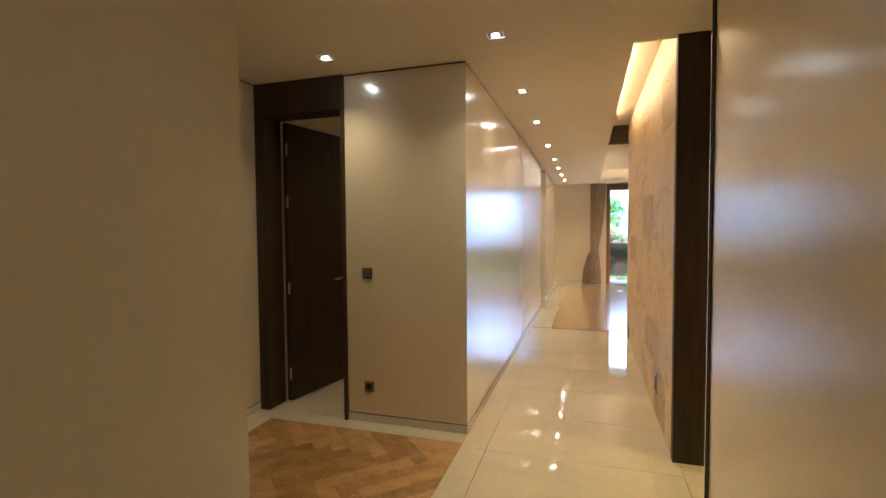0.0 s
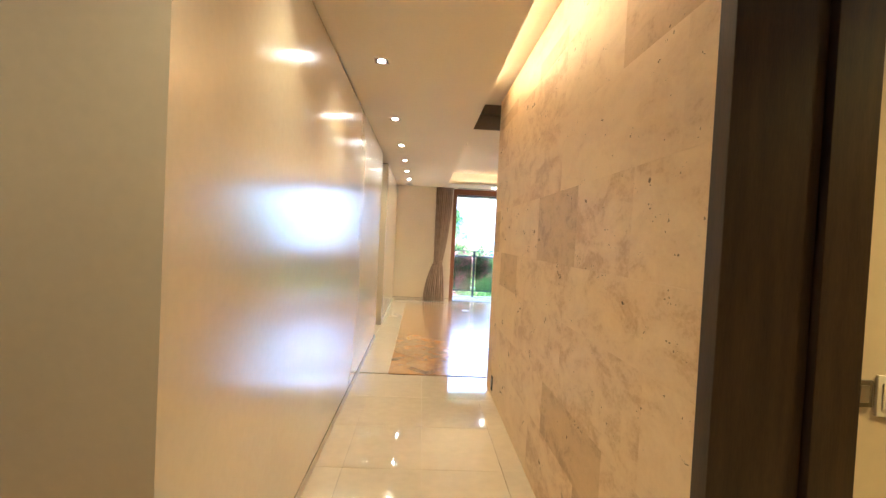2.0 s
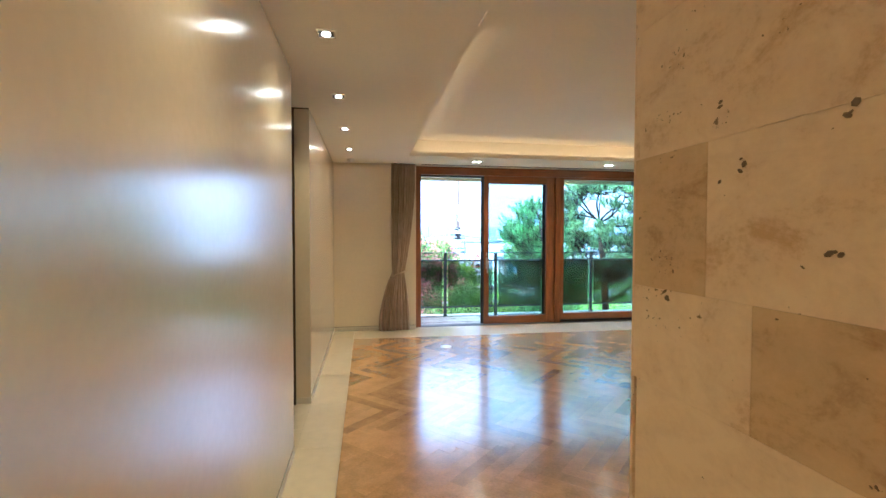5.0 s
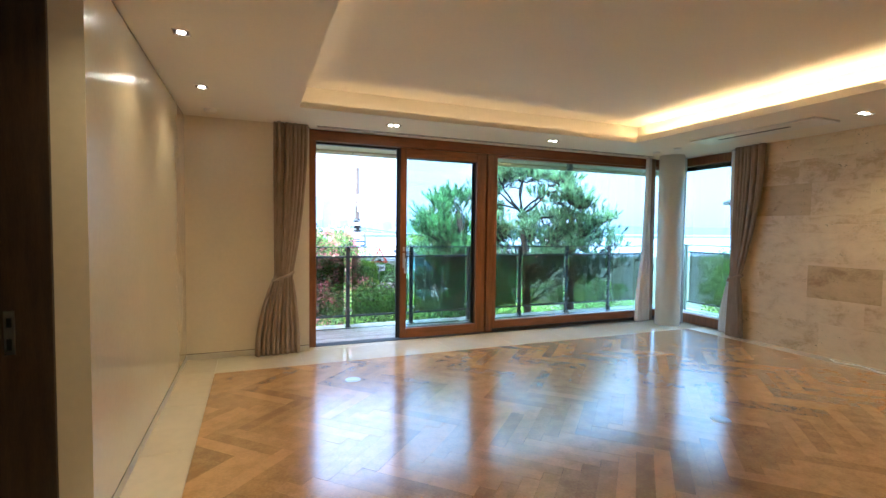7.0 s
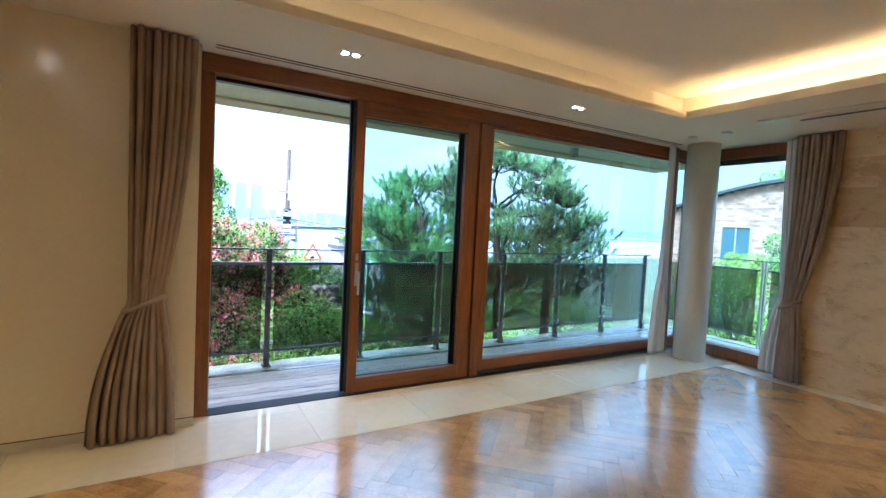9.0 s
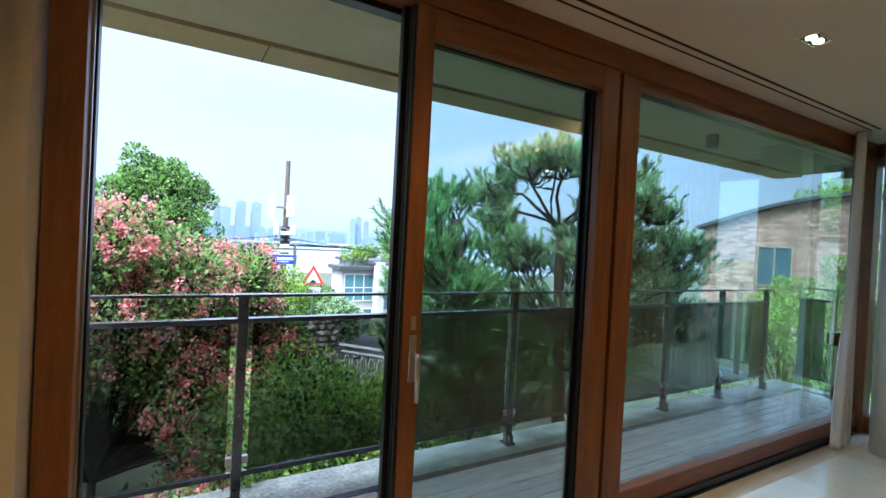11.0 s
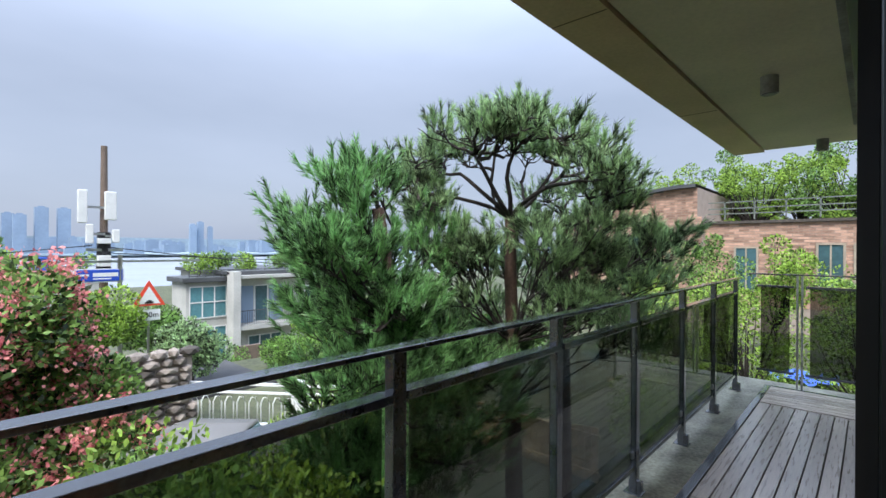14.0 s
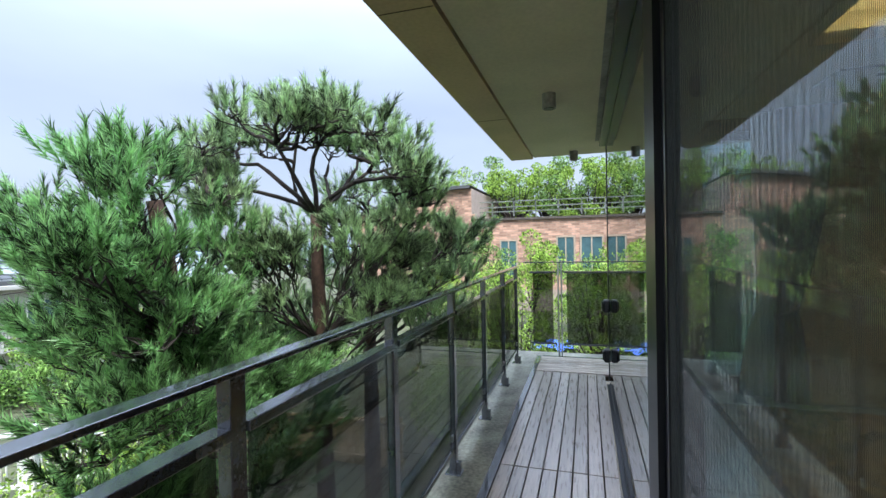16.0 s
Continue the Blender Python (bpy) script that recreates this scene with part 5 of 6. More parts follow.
HY = 44.0
hs = thing("villa", "pale grey two storey villa with a planted roof terrace", "house")
part("wall", boxes((12.3, HY, -9, 14.9, HY + 2.5, -0.65), (14.9, HY - 0.6, -9, 24.5, HY + 9, -0.25)), M_RENDER, hs)
part("roof", boxes((12.0, HY - 0.4, -0.65, 14.6, HY + 2.6, -0.35), (14.5, HY - 1.0, -0.25, 24.8, HY + 9, 0.0), bevel=0.03), M_ROOFING, hs)
part("slab", boxes((15.0, HY - 1.5, -3.75, 24.5, HY - 0.6, -3.45), (15.0, HY - 1.5, -0.45, 24.5, HY - 0.6, -0.26)), M_RENDER, hs)
part("fin", boxes((14.5, HY - 1.6, -9, 14.98, HY - 0.6, 0.0), bevel=0.02), M_RENDER, hs, "tall pale concrete fin")
house_window(hs, 12.5, -2.9, 14.7, -0.95, HY, 3, 2, glass=M_TEALG)
house_window(hs, 12.5, -5.6, 14.7, -3.5, HY, 3, 2, glass=M_TEALG)
house_window(hs, 16.3, -3.4, 17.2, -1.0, HY - 0.6, 1, 1)
house_window(hs, 20.0, -3.3, 22.6, -1.2, HY - 0.6, 3, 1)
house_window(hs, 15.9, -5.7, 18.2, -4.3, HY - 0.6, 3, 1)
for x0, x1 in ((15.3, 16.2), (17.3, 18.3)):
    part("shutter", boxes((x0, HY - 0.66, -3.4, x1, HY - 0.6, -1.0), bevel=0.01), M_TOWER, hs, "pale grey louvred shutter")
bw2 = thing("boundary_wall", "brown panelled boundary wall below the villa", "wall")
for k in range(3):
    part("panel", boxes((11.9 + 1.3 * k, 36.0, -7.5, 13.17 + 1.3 * k, 36.2, -3.35 - 0.12 * (k % 2)), bevel=0.01), M_POLE, bw2)
fh = thing("flat_roof_house", "grey flat roofed house with a planted terrace beyond the pole", "house")
part("wall", boxes((-9.0, 34.0, -9, 6.2, 42.0, 0.35)), M_RENDER, fh)
part("coping", boxes((-9.1, 33.9, 0.35, 6.3, 34.3, 0.52), bevel=0.02), M_CONC, fh)
bm = bmesh.new()
for z in (0.8, 1.05):
    box(bm, -9.0, 34.05, z, 6.2, 34.08, z + 0.03)
for k in range(26):
    box(bm, -8.9 + 0.6 * k, 34.05, 0.52, -8.87 + 0.6 * k, 34.08, 1.06)
part("terrace_rail", bm, M_ROOFING, fh)
brl = thing("barrel", "blue plastic barrel on the terrace", "barrel", at=(4.5, 34.8, 0.35))
part("drum", cyl(bmesh.new(), 0, 0, 0, 0.75, 0.24, 0.23, 20), M_BLUE, brl)
part("lid", cyl(bmesh.new(), 0, 0, 0.75, 0.79, 0.245, 0.24, 20), M_BLUE, brl)
for x in (2.4, 3.4, 5.5):
    broadleaf("roof_shrub", "small green shrub on the flat terrace", (x, 35.2, 0.3), clump_set(CR, 5, (x, 35.2, 0.95), (0.45, 0.4, 0.3), 0.3), 160, 0.10, M_LEAFY, 230 + int(x), 0.03)
bm = bmesh.new()
box(bm, 15.0, HY - 1.45, -2.55, 24.5, HY - 1.4, -2.5)
for k in range(62):
    box(bm, 15.0 + 0.15 * k, HY - 1.44, -3.45, 15.02 + 0.15 * k, HY - 1.42, -2.55)
part("balcony_rail", bm, M_ROOFING, hs)
bm = bmesh.new()
for z in (0.2, 0.55):
    box(bm, 12.4, HY - 0.2, z - 0.5, 24.5, HY - 0.16, z - 0.46)
for k in range(26):
    box(bm, 12.4 + 0.48 * k, HY - 0.2, -0.36, 12.44 + 0.48 * k, HY - 0.16, 0.08)
part("terrace_rail", bm, M_ROOFING, hs)
for x, z, s, mm, lab in ((13.6, 0.0, 1.0, M_LEAFY, "yellow green roof shrub"), (14.8, 0.15, 0.9, M_LEAFD, "reddish roof shrub"), (16.8, 0.05, 0.8, M_LEAFY, "roof grass"), (19.2, 0.2, 0.9, M_LEAF, "dense green roof shrub"), (21.5, 0.3, 0.8, M_LEAF, "green roof shrub")):
    broadleaf("roof_shrub", lab + " on the villa terrace", (x, HY + 1.5, -0.4 if x < 14.4 else -0.02), clump_set(CR, 6, (x, HY + 1.5, z + 0.4), (s, 0.7, 0.35), 0.55), 220, 0.16, mm, 90 + int(x), 0.05)
# white fence and rubble wall along the lane
fn = thing("white_fence", "white metal fence with looped bars along the lane", "fence")
fn.matrix_world = pose(5.35, 23.35, -1.2, 0, 0, -52)
part("top_rail", boxes((0, -0.02, 0.0, 5.0, 0.03, 0.05)), M_WHITE, fn)
part("top_rail", boxes((0, -0.02, -0.16, 5.0, 0.03, -0.12)), M_WHITE, fn)
part("bottom_rail", boxes((0, -0.02, -0.78, 5.0, 0.03, -0.73)), M_WHITE, fn)
for x in (0.0, 2.4, 4.9):
    part("post", boxes((x - 0.1, -0.08, -1.0, x + 0.1, 0.1, 0.12)), M_WHITE, fn)
loop = bmesh.new()
tube(loop, [(0.0, 0, -0.73), (0, 0, -0.34), (0.05, 0, -0.23), (0.12, 0, -0.23), (0.17, 0, -0.34), (0.17, 0, -0.73)], [0.014] * 6, 6)
lm = mesh_of(loop, "loop_bar", M_WHITE)
for k in range(19):
    o = new("loop_bar", lm)
    o.parent = fn
    o.location = (0.18 + 0.245 * k, 0.005, 0)
rw = thing("rubble_wall", "low rubble stone garden wall", "wall")
part("core", boxes((3.5, 23.2, -2.4, 5.5, 23.5, -0.62)), M_MORTAR, rw)
RR = random.Random(9)
z = -2.2
while z < -0.6:
    h = RR.uniform(0.12, 0.2)
    x = 3.45
    while x < 5.4:
        w = RR.uniform(0.18, 0.42)
        bm = bmesh.new()
        bmesh.ops.create_icosphere(bm, subdivisions=1, radius=1.0, matrix=Matrix.Translation((x + w / 2, 23.18, z + h / 2)) @ Matrix.Diagonal((w * 0.55, 0.16, h * 0.56, 1)))
        part("stone", bm, M_RUBBLE, rw)
        x += w
    z += h
# low timber screen in the garden
ts = thing("timber_screen", "low pale timber slat screen in the garden", "fence")
for k in range(27):
    part("slat", boxes((9.0, 16.35 + 0.11 * k, -2.12, 9.03, 16.45 + 0.11 * k, -1.26 - 0.012 * k)), M_TIMBER, ts)
part("rail", boxes((8.96, 16.3, -1.42, 9.0, 19.35, -1.36)), M_TIMBER, ts)
part("rail", boxes((8.96, 16.3, -2.0, 9.0, 19.35, -1.94)), M_TIMBER, ts)

# parked car
M_CAR = mat("silver_grey_car_paint", (0.20, 0.19, 0.175), 0.45, 0.05, 3, 40, 0.01, metal=0.3)
car = thing("parked_car", "silver grey car parked in the lane by the garden", "car")
car.matrix_world = pose(4.2, 20.2, -2.75, 0, 0, 42)


def loft(bm, sections):
    """Skin through closed cross sections of equal count."""
    rs = [[bm.verts.new(p) for p in sec] for sec in sections]
    for r0, r1 in zip(rs, rs[1:]):
        for i in range(len(r0)):
            j = (i + 1) % len(r0)
            bm.faces.new((r0[i], r0[j], r1[j], r1[i])).smooth = True
    bm.faces.new(rs[0])
    bm.faces.new(rs[-1])
    return bm


def hull_section(x, w, z0, z1, k=0.12):
    return [(x, -w, z0 + k), (x, -w + k, z0), (x, w - k, z0), (x, w, z0 + k), (x, w, z1 - k), (x, w - k, z1), (x, -w + k, z1), (x, -w, z1 - k)]


part("body", loft(bmesh.new(), [hull_section(-2.15, 0.72, 0.35, 0.70), hull_section(-2.0, 0.82, 0.25, 0.85), hull_section(-1.0, 0.86, 0.22, 0.92), hull_section(1.2, 0.86, 0.22, 0.95), hull_section(2.0, 0.82, 0.25, 0.92), hull_section(2.15, 0.74, 0.35, 0.8)]), M_CAR, car)
part("roof", loft(bmesh.new(), [hull_section(-0.55, 0.60, 1.38, 1.44, 0.02), hull_section(0.1, 0.63, 1.40, 1.48, 0.03), hull_section(1.1, 0.62, 1.39, 1.46, 0.03), hull_section(1.5, 0.58, 1.34, 1.40, 0.02)]), M_CAR, car)
part("cabin_glass", loft(bmesh.new(), [hull_section(-1.15, 0.74, 0.90, 0.94, 0.01), hull_section(-0.5, 0.64, 0.92, 1.41, 0.03), hull_section(1.45, 0.62, 0.92, 1.37, 0.03), hull_section(1.9, 0.7, 0.88, 0.93, 0.01)]), M_DKGLASS, car)
for sx in (-1.35, 1.35):
    for sy in (-0.8, 0.8):
        bm = bmesh.new()
        bmesh.ops.create_cone(bm, cap_ends=True, segments=24, radius1=0.32, radius2=0.32, depth=0.2, matrix=Matrix.Translation((sx, sy, 0.32)) @ pose(0, 0, 0, 90))
        wh = part("wheel", bm, M_RUBBER, car)
        bm = bmesh.new()
        bmesh.ops.create_cone(bm, cap_ends=True, segments=20, radius1=0.2, radius2=0.2, depth=0.21, matrix=Matrix.Translation((sx, sy, 0.32)) @ pose(0, 0, 0, 90))
        part("rim", bm, M_STEEL, wh)
for sy in (-0.55, 0.55):
    part("headlight", boxes((-2.14, sy - 0.18, 0.6, -2.02, sy + 0.18, 0.74), bevel=0.02), M_WHITE, car)

# brick house across the garden
bh = thing("brick_house", "large pinkish brick house with roof terrace and metal railings", "house")
part("wall", boxes((26.7, 19.2, -4, 40, 26.2, 3.1), (27.3, 4.0, -4, 40, 19.2, 2.75)), M_MORTAR, bh)
bm = bmesh.new()
N_R = 14
for k in range(N_R):
    a0, a1 = k / N_R, (k + 1) / N_R
    za, zb = (3.1 + 1.4 * math.sin(math.pi * 0.5 * (1 - a)) for a in (a0, a1))
    ya, yb = 26.5 - 7.1 * (1 - a0), 26.5 - 7.1 * (1 - a1)
    vs = [bm.verts.new(p) for p in ((26.35, ya, za), (41, ya, za), (41, yb, zb), (26.35, yb, zb), (26.35, ya, za + 0.16), (41, ya, za + 0.16), (41, yb, zb + 0.16), (26.35, yb, zb + 0.16))]
    for q in ((0, 1, 2, 3), (4, 5, 6, 7), (0, 3, 7, 4), (1, 2, 6, 5)):
        bm.faces.new([vs[i] for i in q])
bmesh.ops.remove_doubles(bm, verts=bm.verts, dist=0.001)
part("roof", bm, M_ROOFING, bh, "dark curved metal roof")
part("coping", boxes((27.15, 4.0, 2.75, 40, 19.2, 2.87)), M_RUBBLE, bh)
bm = bmesh.new()
for zz in (3.2, 3.45, 3.75):
    box(bm, 27.4, 4.0, zz, 27.45, 19.1, zz + 0.05)
for k in range(13):
    box(bm, 27.4, 4.2 + 1.18 * k, 2.95, 27.45, 4.26 + 1.18 * k, 3.8)
part("terrace_rail", bm, mat("weathered_grey_green_paint", (0.16, 0.18, 0.16), 0.5, 0.15, 4, 40, 0.05), bh, "grey green metal terrace railing")
brick_vs, brick_fs = [], []
BR = random.Random(3)


def brick_face(x, y0, y1, z0, z1):
    z = z0
    row = 0
    while z < z1 - 0.05:
        y = y0 - (0.2 if row % 2 else 0.0)
        while y < y1:
            a, b = max(y, y0), min(y + 0.38, y1)
            if b - a > 0.06:
                d = BR.uniform(0.01, 0.03)
                n = len(brick_vs)
                brick_vs.extend([(x - d, a, z), (x - d, b, z), (x - d, b, z + 0.105), (x - d, a, z + 0.105), (x, a, z), (x, b, z), (x, b, z + 0.105), (x, a, z + 0.105)])
                brick_fs.extend([(n, n + 1, n + 2, n + 3), (n + 3, n + 2, n + 6, n + 7), (n, n + 4, n + 7, n + 3), (n + 1, n + 2, n + 6, n + 5)])
            y += 0.40
        z += 0.125
        row += 1


brick_face(26.7, 19.2, 26.2, -1.0, 3.1)
for k in range(N_R):
    y0, y1 = 26.5 - 7.1 * (1 - k / N_R), 26.5 - 7.1 * (1 - (k + 1) / N_R)
    top = 3.1 + 1.4 * math.sin(math.pi * 0.5 * (1 - (k + 1) / N_R))
    part("gable", boxes((26.72, max(y0, 19.2), 3.1, 40, min(y1, 26.2), top + 0.02)), M_MORTAR, bh)
    brick_face(26.7, max(y0, 19.2), min(y1, 26.2), 3.12, top)
brick_face(27.3, 6.0, 19.2, -1.0, 2.75)
me = bpy.data.meshes.new("brickwork")
me.from_pydata(brick_vs, [], brick_fs)
me.materials.append(M_BRICK)
bw_ob = new("brickwork", me)
bw_ob.parent = bh
tagged(bw_ob, "pinkish brick courses", kind="stuff")
M_WINFRAME = mat("beige_window_frame", (0.36, 0.31, 0.24), 0.6, 0.1, 3, 30, 0.05)
for y0, y1, z0, z1 in ((17.1, 17.9, -0.3, 1.6), (14.1, 14.9, 0.0, 1.75), (12.7, 13.7, 0.0, 1.75), (11.9, 12.4, 0.0, 1.75), (8.6, 10.2, 0.0, 1.7), (22.0, 23.4, 0.4, 2.2)):
    fx = 27.3 if y1 < 19.2 else 26.7
    w = part("window", boxes((fx - 0.05, y0, z0, fx + 0.02, y1, z1)), M_DKGLASS, bh)
    part("frame", boxes((fx - 0.09, y0 - 0.08, z0 - 0.08, fx - 0.02, y0, z1 + 0.08), (fx - 0.09, y1, z0 - 0.08, fx - 0.02, y1 + 0.08, z1 + 0.08), (fx - 0.09, y0, z1, fx - 0.02, y1, z1 + 0.08), (fx - 0.10, y0, z0 - 0.08, fx - 0.02, y1, z0), (fx - 0.08, (y0 + y1) / 2 - 0.03, z0, fx - 0.05, (y0 + y1) / 2 + 0.03, z1)), M_WINFRAME, w)
GR = random.Random(13)
for k in range(11):
    y = 4 + 1.75 * k + GR.uniform(-0.4, 0.4)
    x = 32 + GR.uniform(-2, 3)
    zt = 5.3 + GR.uniform(-0.6, 0.8)
    broadleaf("broadleaf_tree", "spreading green tree behind the brick house", (x, y, 0.2), clump_set(GR, 48, (x, y, zt - 1.1), (2.1, 2.1, 2.5), 0.38), 170, 0.14, M_LEAFY if k % 3 else M_LEAF, 120 + k, 0.13)
for k in range(6):
    x, y = 21 + GR.uniform(-1, 2), 9.5 + 2.1 * k
    broadleaf("broadleaf_tree", "young green tree in the neighbouring garden", (x, y, -3), clump_set(GR, 16, (x, y, 0.05 + GR.uniform(-0.4, 0.6)), (1.15, 1.15, 1.3), 0.42), 260, 0.12, M_LEAFY if k % 2 else M_LEAF, 140 + k, 0.08)
for k, (x, y, top) in enumerate(((12.3, 14.9, 0.95), (12.8, 13.3, 1.1), (12.4, 11.8, 0.9), (13.4, 16.4, 0.7))):
    broadleaf("broadleaf_tree", "yellow green maple with layered leaves beyond the balcony", (x, y, -2.4), [((x + GR.uniform(-0.75, 0.75), y + GR.uniform(-0.75, 0.75), top - 0.15 - 0.25 * (j % 11) + GR.uniform(-0.08, 0.08)), GR.uniform(0.18, 0.32)) for j in range(66)], 100, 0.07, M_LEAFY if k != 2 else M_LEAF, 160 + k, 0.06)
tp = thing("tarpaulin", "blue tarpaulin spread over a garden bed", "tarpaulin")
bm = bmesh.new()
gv = [[bm.verts.new((13.9 + 0.2 * i, 13.7 + 0.095 * j, -1.14 + 0.05 * math.sin(i * 1.3 + j) + 0.03 * math.cos(j * 2.1))) for i in range(6)] for j in range(13)]
for r0, r1 in zip(gv, gv[1:]):
    for i in range(5):
        bm.faces.new((r0[i], r0[i + 1], r1[i + 1], r1[i])).smooth = True
part("sheet", bm, M_BLUE, tp)
part("frame", boxes((13.95, 13.75, -3.05, 14.85, 14.8, -1.24)), M_GROUND, tp)

# ---- pieces of floors and walls ----


def tile_run(parent, name, meshes, x0, y0, x1, y1, z, material, gap=0.0015):
    key = (round(x1 - x0, 3), round(y1 - y0, 3), material.name)
    if key not in meshes:
        w, d = x1 - x0, y1 - y0
        meshes[key] = mesh_of(boxes((gap, gap, -0.011, w - gap, d - gap, 0.0)), name, material)
    o = new(name, meshes[key])
    o.parent = parent
    o.location = (x0, y0, z)


floor = bpy.data.objects["floor"]
tm = {}
y = -3.2
while y < 7.0:
    y1 = min(y + 0.68, 7.05)
    for x0, x1 in ((0.0, 0.18), (0.18, 0.69), (0.69, 1.22), (1.22, 1.40)):
        tile_run(floor, "tile", tm, x0, y, x1, y1, 0.0, M_MARBLE)
    y = y1
y = 7.05
while y < 13.2:
    y1 = min(y + 0.9, 13.3)
    tile_run(floor, "tile", tm, 0.0, y, 0.318, y1, 0.0, M_MARBLE)
    if y1 <= 12.4:
        tile_run(floor, "tile", tm, 6.902, y, 7.12, y1, 0.0, M_MARBLE)
    y = y1
for k in range(8):
    x0 = 0.318 + k * 0.88
    x1 = min(x0 + 0.88, 7.3)
    tile_run(floor, "tile", tm, x0, 12.392, x1, 13.0, 0.0, M_MARBLE)
    tile_run(floor, "tile", tm, x0, 13.0, x1, 13.149, 0.0, M_MARBLE)
for x0, x1 in ((1.40, 2.2), (2.2, 3.0), (3.0, 3.8), (3.8, 4.6)):
    for k in range(5):
        tile_run(floor, "tile", tm, x0, 0.6 + k * 0.6, x1, 1.2 + k * 0.6, 0.0, M_MARBLE)
for x0, y0, x1, y1 in ((-1.80, 2.97, -0.9, 3.12), (-0.9, 2.97, 0.0, 3.12), (-1.80, 0.88, -1.58, 2.97), (-1.58, 0.88, 0.0, 1.05), (-1.80, 3.12, -0.97, 4.0), (-1.8, 4.0, -0.97, 4.8), (-2.6, 3.3, -1.8, 4.1), (-2.6, 4.1, -1.8, 4.9), (-4.0, 6.75, -2.0, 9.2), (-2.0, 6.75, 0.0, 9.2), (-4.0, 9.2, -2, 13.0), (-2.0, 9.2, 0.0, 13.0)):
    tile_run(floor, "tile", tm, x0, y0, x1, y1, 0.0, M_MARBLE)


def clip_poly(poly, x0, y0, x1, y1):
    for axis, lim, keep in ((0, x0, 1), (0, x1, -1), (1, y0, 1), (1, y1, -1)):
        out = []
        for a, b in zip(poly, poly[1:] + poly[:1]):
            ia, ib = (a[axis] - lim) * keep >= 0, (b[axis] - lim) * keep >= 0
            if ia:
                out.append(a)
            if ia != ib:
                t = (lim - a[axis]) / (b[axis] - a[axis])
                out.append((a[0] + t * (b[0] - a[0]), a[1] + t * (b[1] - a[1])))
        poly = out
        if len(poly) < 3:
            return []
    return poly


def plank_geo(vs, fs, poly, lift=0.0):
    cx = sum(p[0] for p in poly) / len(poly)
    cy = sum(p[1] for p in poly) / len(poly)
    n, k = len(vs), len(poly)
    for px, py in poly:
        d = math.hypot(px - cx, py - cy) or 1
        vs.append((px - (px - cx) / d * 0.0016, py - (py - cy) / d * 0.0016, lift))
    for px, py in poly:
        vs.append((px - (px - cx) / d * 0.0004, py - (py - cy) / d * 0.0004, -0.0118))
    fs.append(tuple(range(n, n + k)))
    for i in range(k):
        j = (i + 1) % k
        fs.append((n + j, n + i, n + k + i, n + k + j))


def parquet(name, label, x0, y0, x1, y1, near, w=0.105, n=6):
    """Herringbone laid at 45 degrees; planks inside the stretch named near are single pieces."""
    th = thing(name, label, "floor", kind="structure")
    L = w * n
    vs, fs, singles = [], [], []
    c = math.cos(math.pi / 4)
    R = int(14 / w)
    for b in range(-14, 15):
        for k in range(-R, R):
            for u, v, lu, lv in ((k * w + b * L, k * w - b * L, L, w), ((k - 1) * w + b * L, k * w - b * L, w, L)):
                pu = (u + lu / 2, v + lv / 2)
                X, Y = (pu[0] + pu[1]) * c + x0 + 3, (pu[1] - pu[0]) * c + y0 + 2
                if not (x0 - L < X < x1 + L and y0 - L < Y < y1 + L):
                    continue
                poly = [((p + q) * c + x0 + 3, (q - p) * c + y0 + 2) for p, q in ((u, v), (u + lu, v), (u + lu, v + lv), (u, v + lv))]
                poly = clip_poly(poly, x0, y0, x1, y1)
                if len(poly) < 3:
                    continue
                area = abs(sum(a[0] * d[1] - d[0] * a[1] for a, d in zip(poly, poly[1:] + poly[:1]))) / 2
                if area < 0.0008:
                    continue
                if near[0] < X < near[2] and near[1] < Y < near[3] and len(singles) < 300:
                    singles.append(poly)
                else:
                    plank_geo(vs, fs, poly, random.uniform(-0.0003, 0.0003))
    if fs:
        me = bpy.data.meshes.new("planks")
        me.from_pydata(vs, [], fs)
        me.materials.append(M_OAK)
        ob = new("planks", me)
        ob.parent = th
        tagged(ob, "oak herringbone planks", kind="stuff")
    for poly in singles:
        a, b = [], []
        plank_geo(a, b, poly, random.uniform(-0.0003, 0.0003))
        me = bpy.data.meshes.new("plank")
        me.from_pydata(a, [], b)
        me.materials.append(M_OAK)
        ob = new("plank", me)
        ob.parent = th
    part("substrate", boxes((x0, y0, -0.0119, x1, y1, -0.006)), M_GAP, th)
    return th


parquet("parquet_1", "glossy oak herringbone parquet of the living room", 0.32, 7.05, 6.9, 12.39, (0.3, 8.2, 4.2, 12.4))
parquet("parquet_2", "glossy oak herringbone parquet in the alcove", -1.58, 1.05, 0.0, 2.97, (-2, 0, 1, 4))


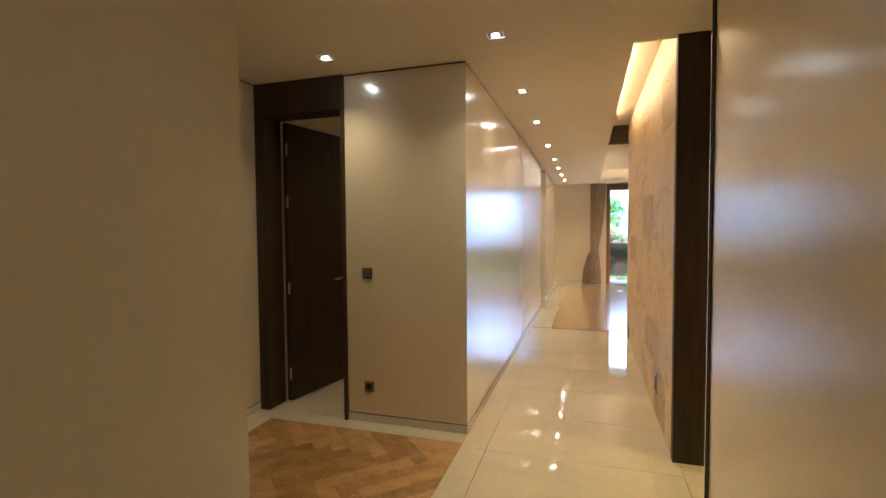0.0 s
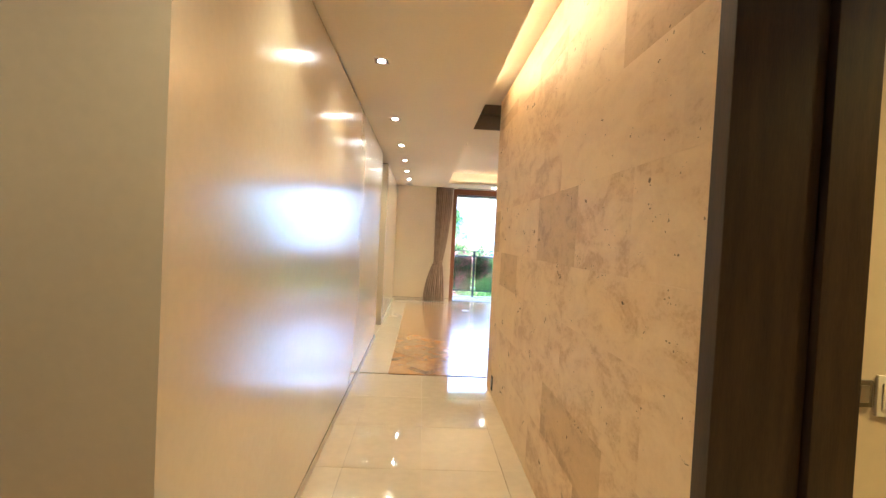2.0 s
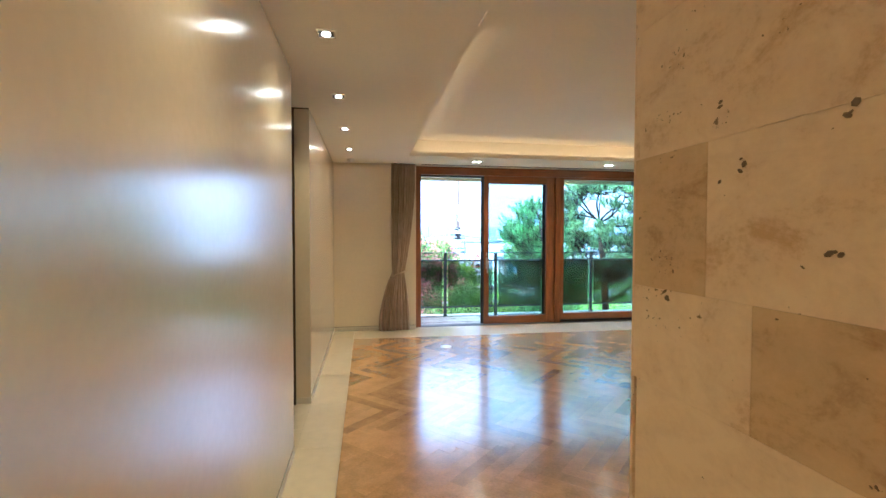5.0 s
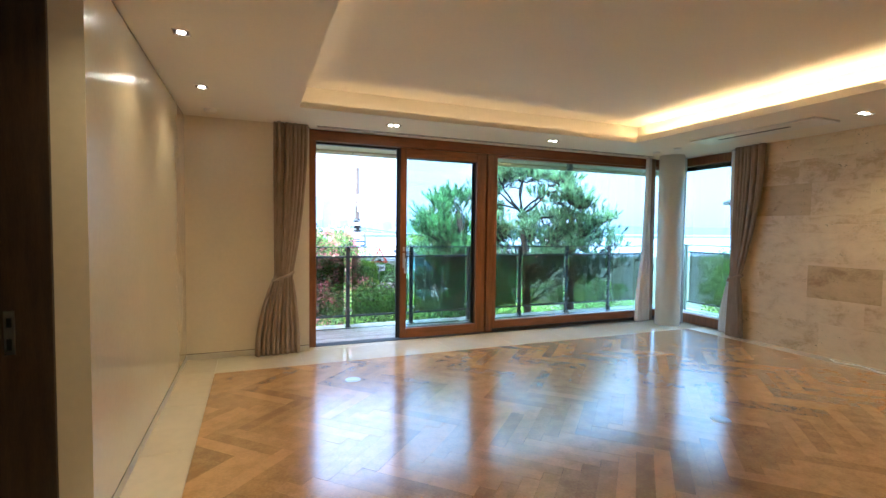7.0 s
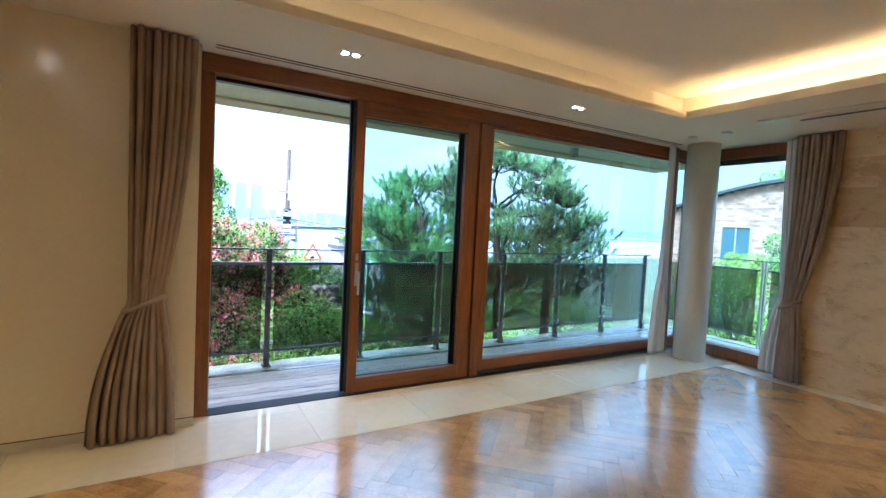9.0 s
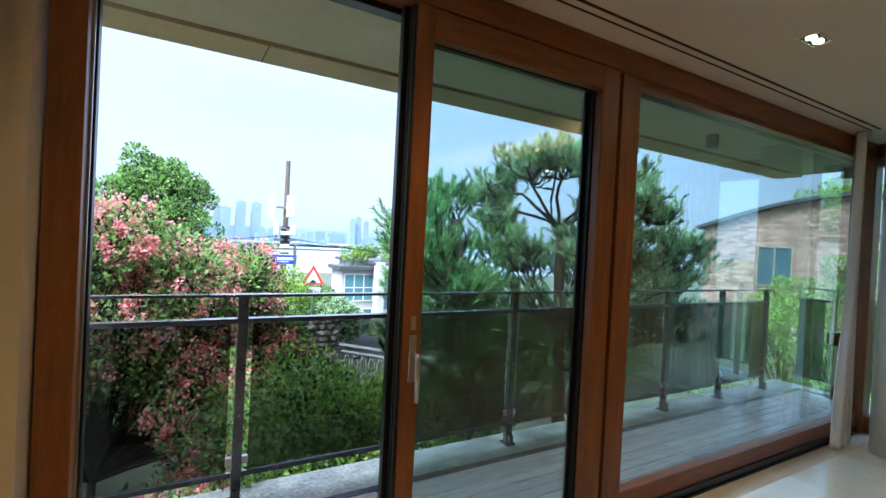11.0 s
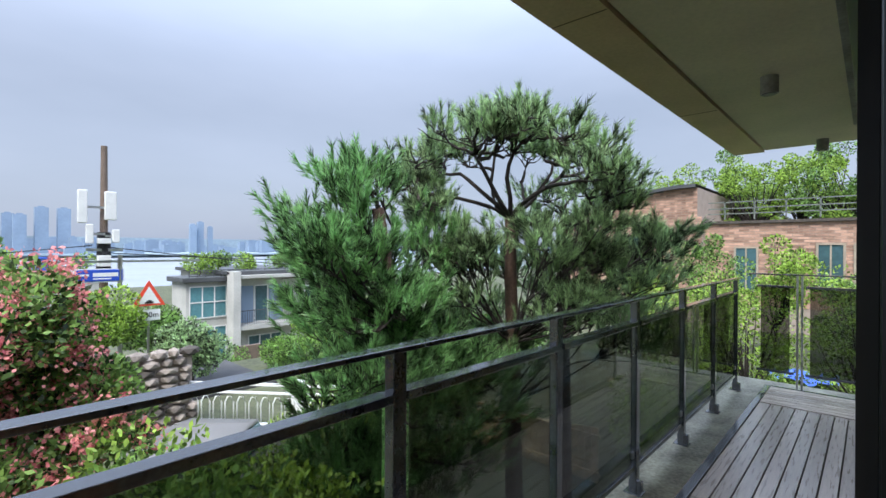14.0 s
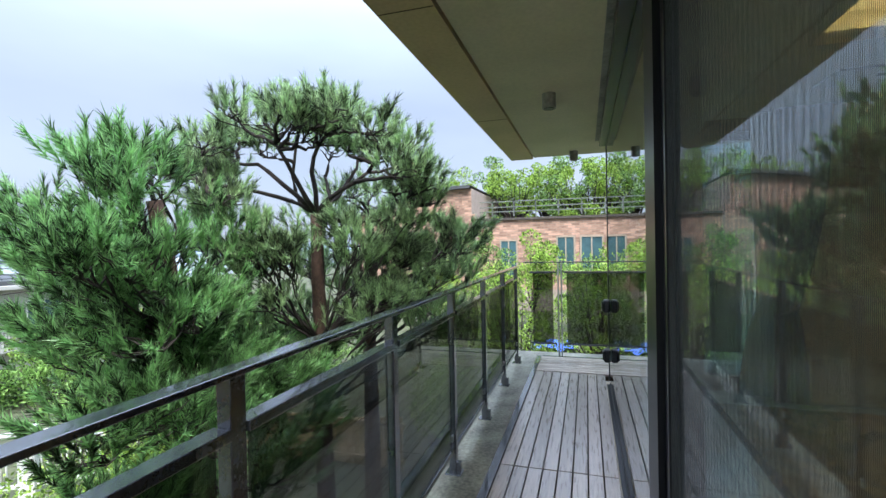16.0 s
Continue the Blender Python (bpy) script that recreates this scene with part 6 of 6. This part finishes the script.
def stone_cladding(parent, plane, a0, a1, z0, z1, facing, seed):
    """Travertine slabs in courses. plane: x of the wall's face; facing -1 looks to -x."""
    r = random.Random(seed)
    meshes = {}
    z = z0
    while z < z1 - 0.02:
        h = min(r.choice((0.30, 0.40, 0.30, 0.11, 0.40)), z1 - z)
        a = a0 - r.choice((0.0, 0.15, 0.3, 0.45))
        while a < a1:
            w = r.choice((0.6, 0.75, 0.9, 1.2))
            s, e = max(a, a0), min(a + w, a1)
            if e - s > 0.02:
                m = M_TRAVD if r.random() < 0.15 else M_TRAV
                key = (round(e - s, 2), round(h, 2), m.name)
                if key not in meshes:
                    meshes[key] = mesh_of(boxes((0, 0.0003, 0.0003, 0.017, e - s - 0.0003, h - 0.0003)), "stone_slab", m)
                o = new("stone_slab", meshes[key])
                o.parent = parent
                o.location = (plane + r.uniform(-0.0006, 0.0006), s, z)
            a += w
        z += h


stone_cladding(bpy.data.objects["wall_7"], 1.368, 3.16, 6.78, 0.0, 2.93, -1, 4)
stone_cladding(bpy.data.objects["wall_9"], 7.1, 6.65, 11.78, 0.0, H, -1, 6)
structure("wall_18", "travertine end of the stone wall", "wall", M_TRAV, (1.37, 6.78, 0, 1.73, 6.795, 2.95))
# small dark pits in the travertine: thin beads coloured like the shade in holes
QR = random.Random(17)
bm = bmesh.new()


def pit(y, z, s):
    bmesh.ops.create_icosphere(bm, subdivisions=1, radius=1, matrix=Matrix.Translation((1.3672, y, z)) @ pose(0, 0, 0, QR.uniform(-40, 40)) @ Matrix.Diagonal((0.0012, s * QR.uniform(0.7, 2.0), s * QR.uniform(0.6, 1.3), 1)))


for k in range(70):
    pit(QR.uniform(3.2, 6.75), QR.uniform(0.1, 2.7), QR.uniform(0.0015, 0.004))
for k in range(40):
    y, z = QR.uniform(3.2, 6.7), QR.uniform(0.2, 2.6)
    dy, dz = QR.uniform(-0.012, 0.012), QR.uniform(0.006, 0.016)
    for _ in range(QR.choice((2, 3, 4, 6))):
        pit(y, z, QR.uniform(0.002, 0.009))
        y += dy + QR.uniform(-0.022, 0.022)
        z += dz * QR.uniform(-0.6, 1.5)
pt = new("pits", mesh_of(bm, "pits", M_PIT))
pt.parent = bpy.data.objects["wall_7"]
tagged(pt, "small dark pits in the travertine", kind="stuff")
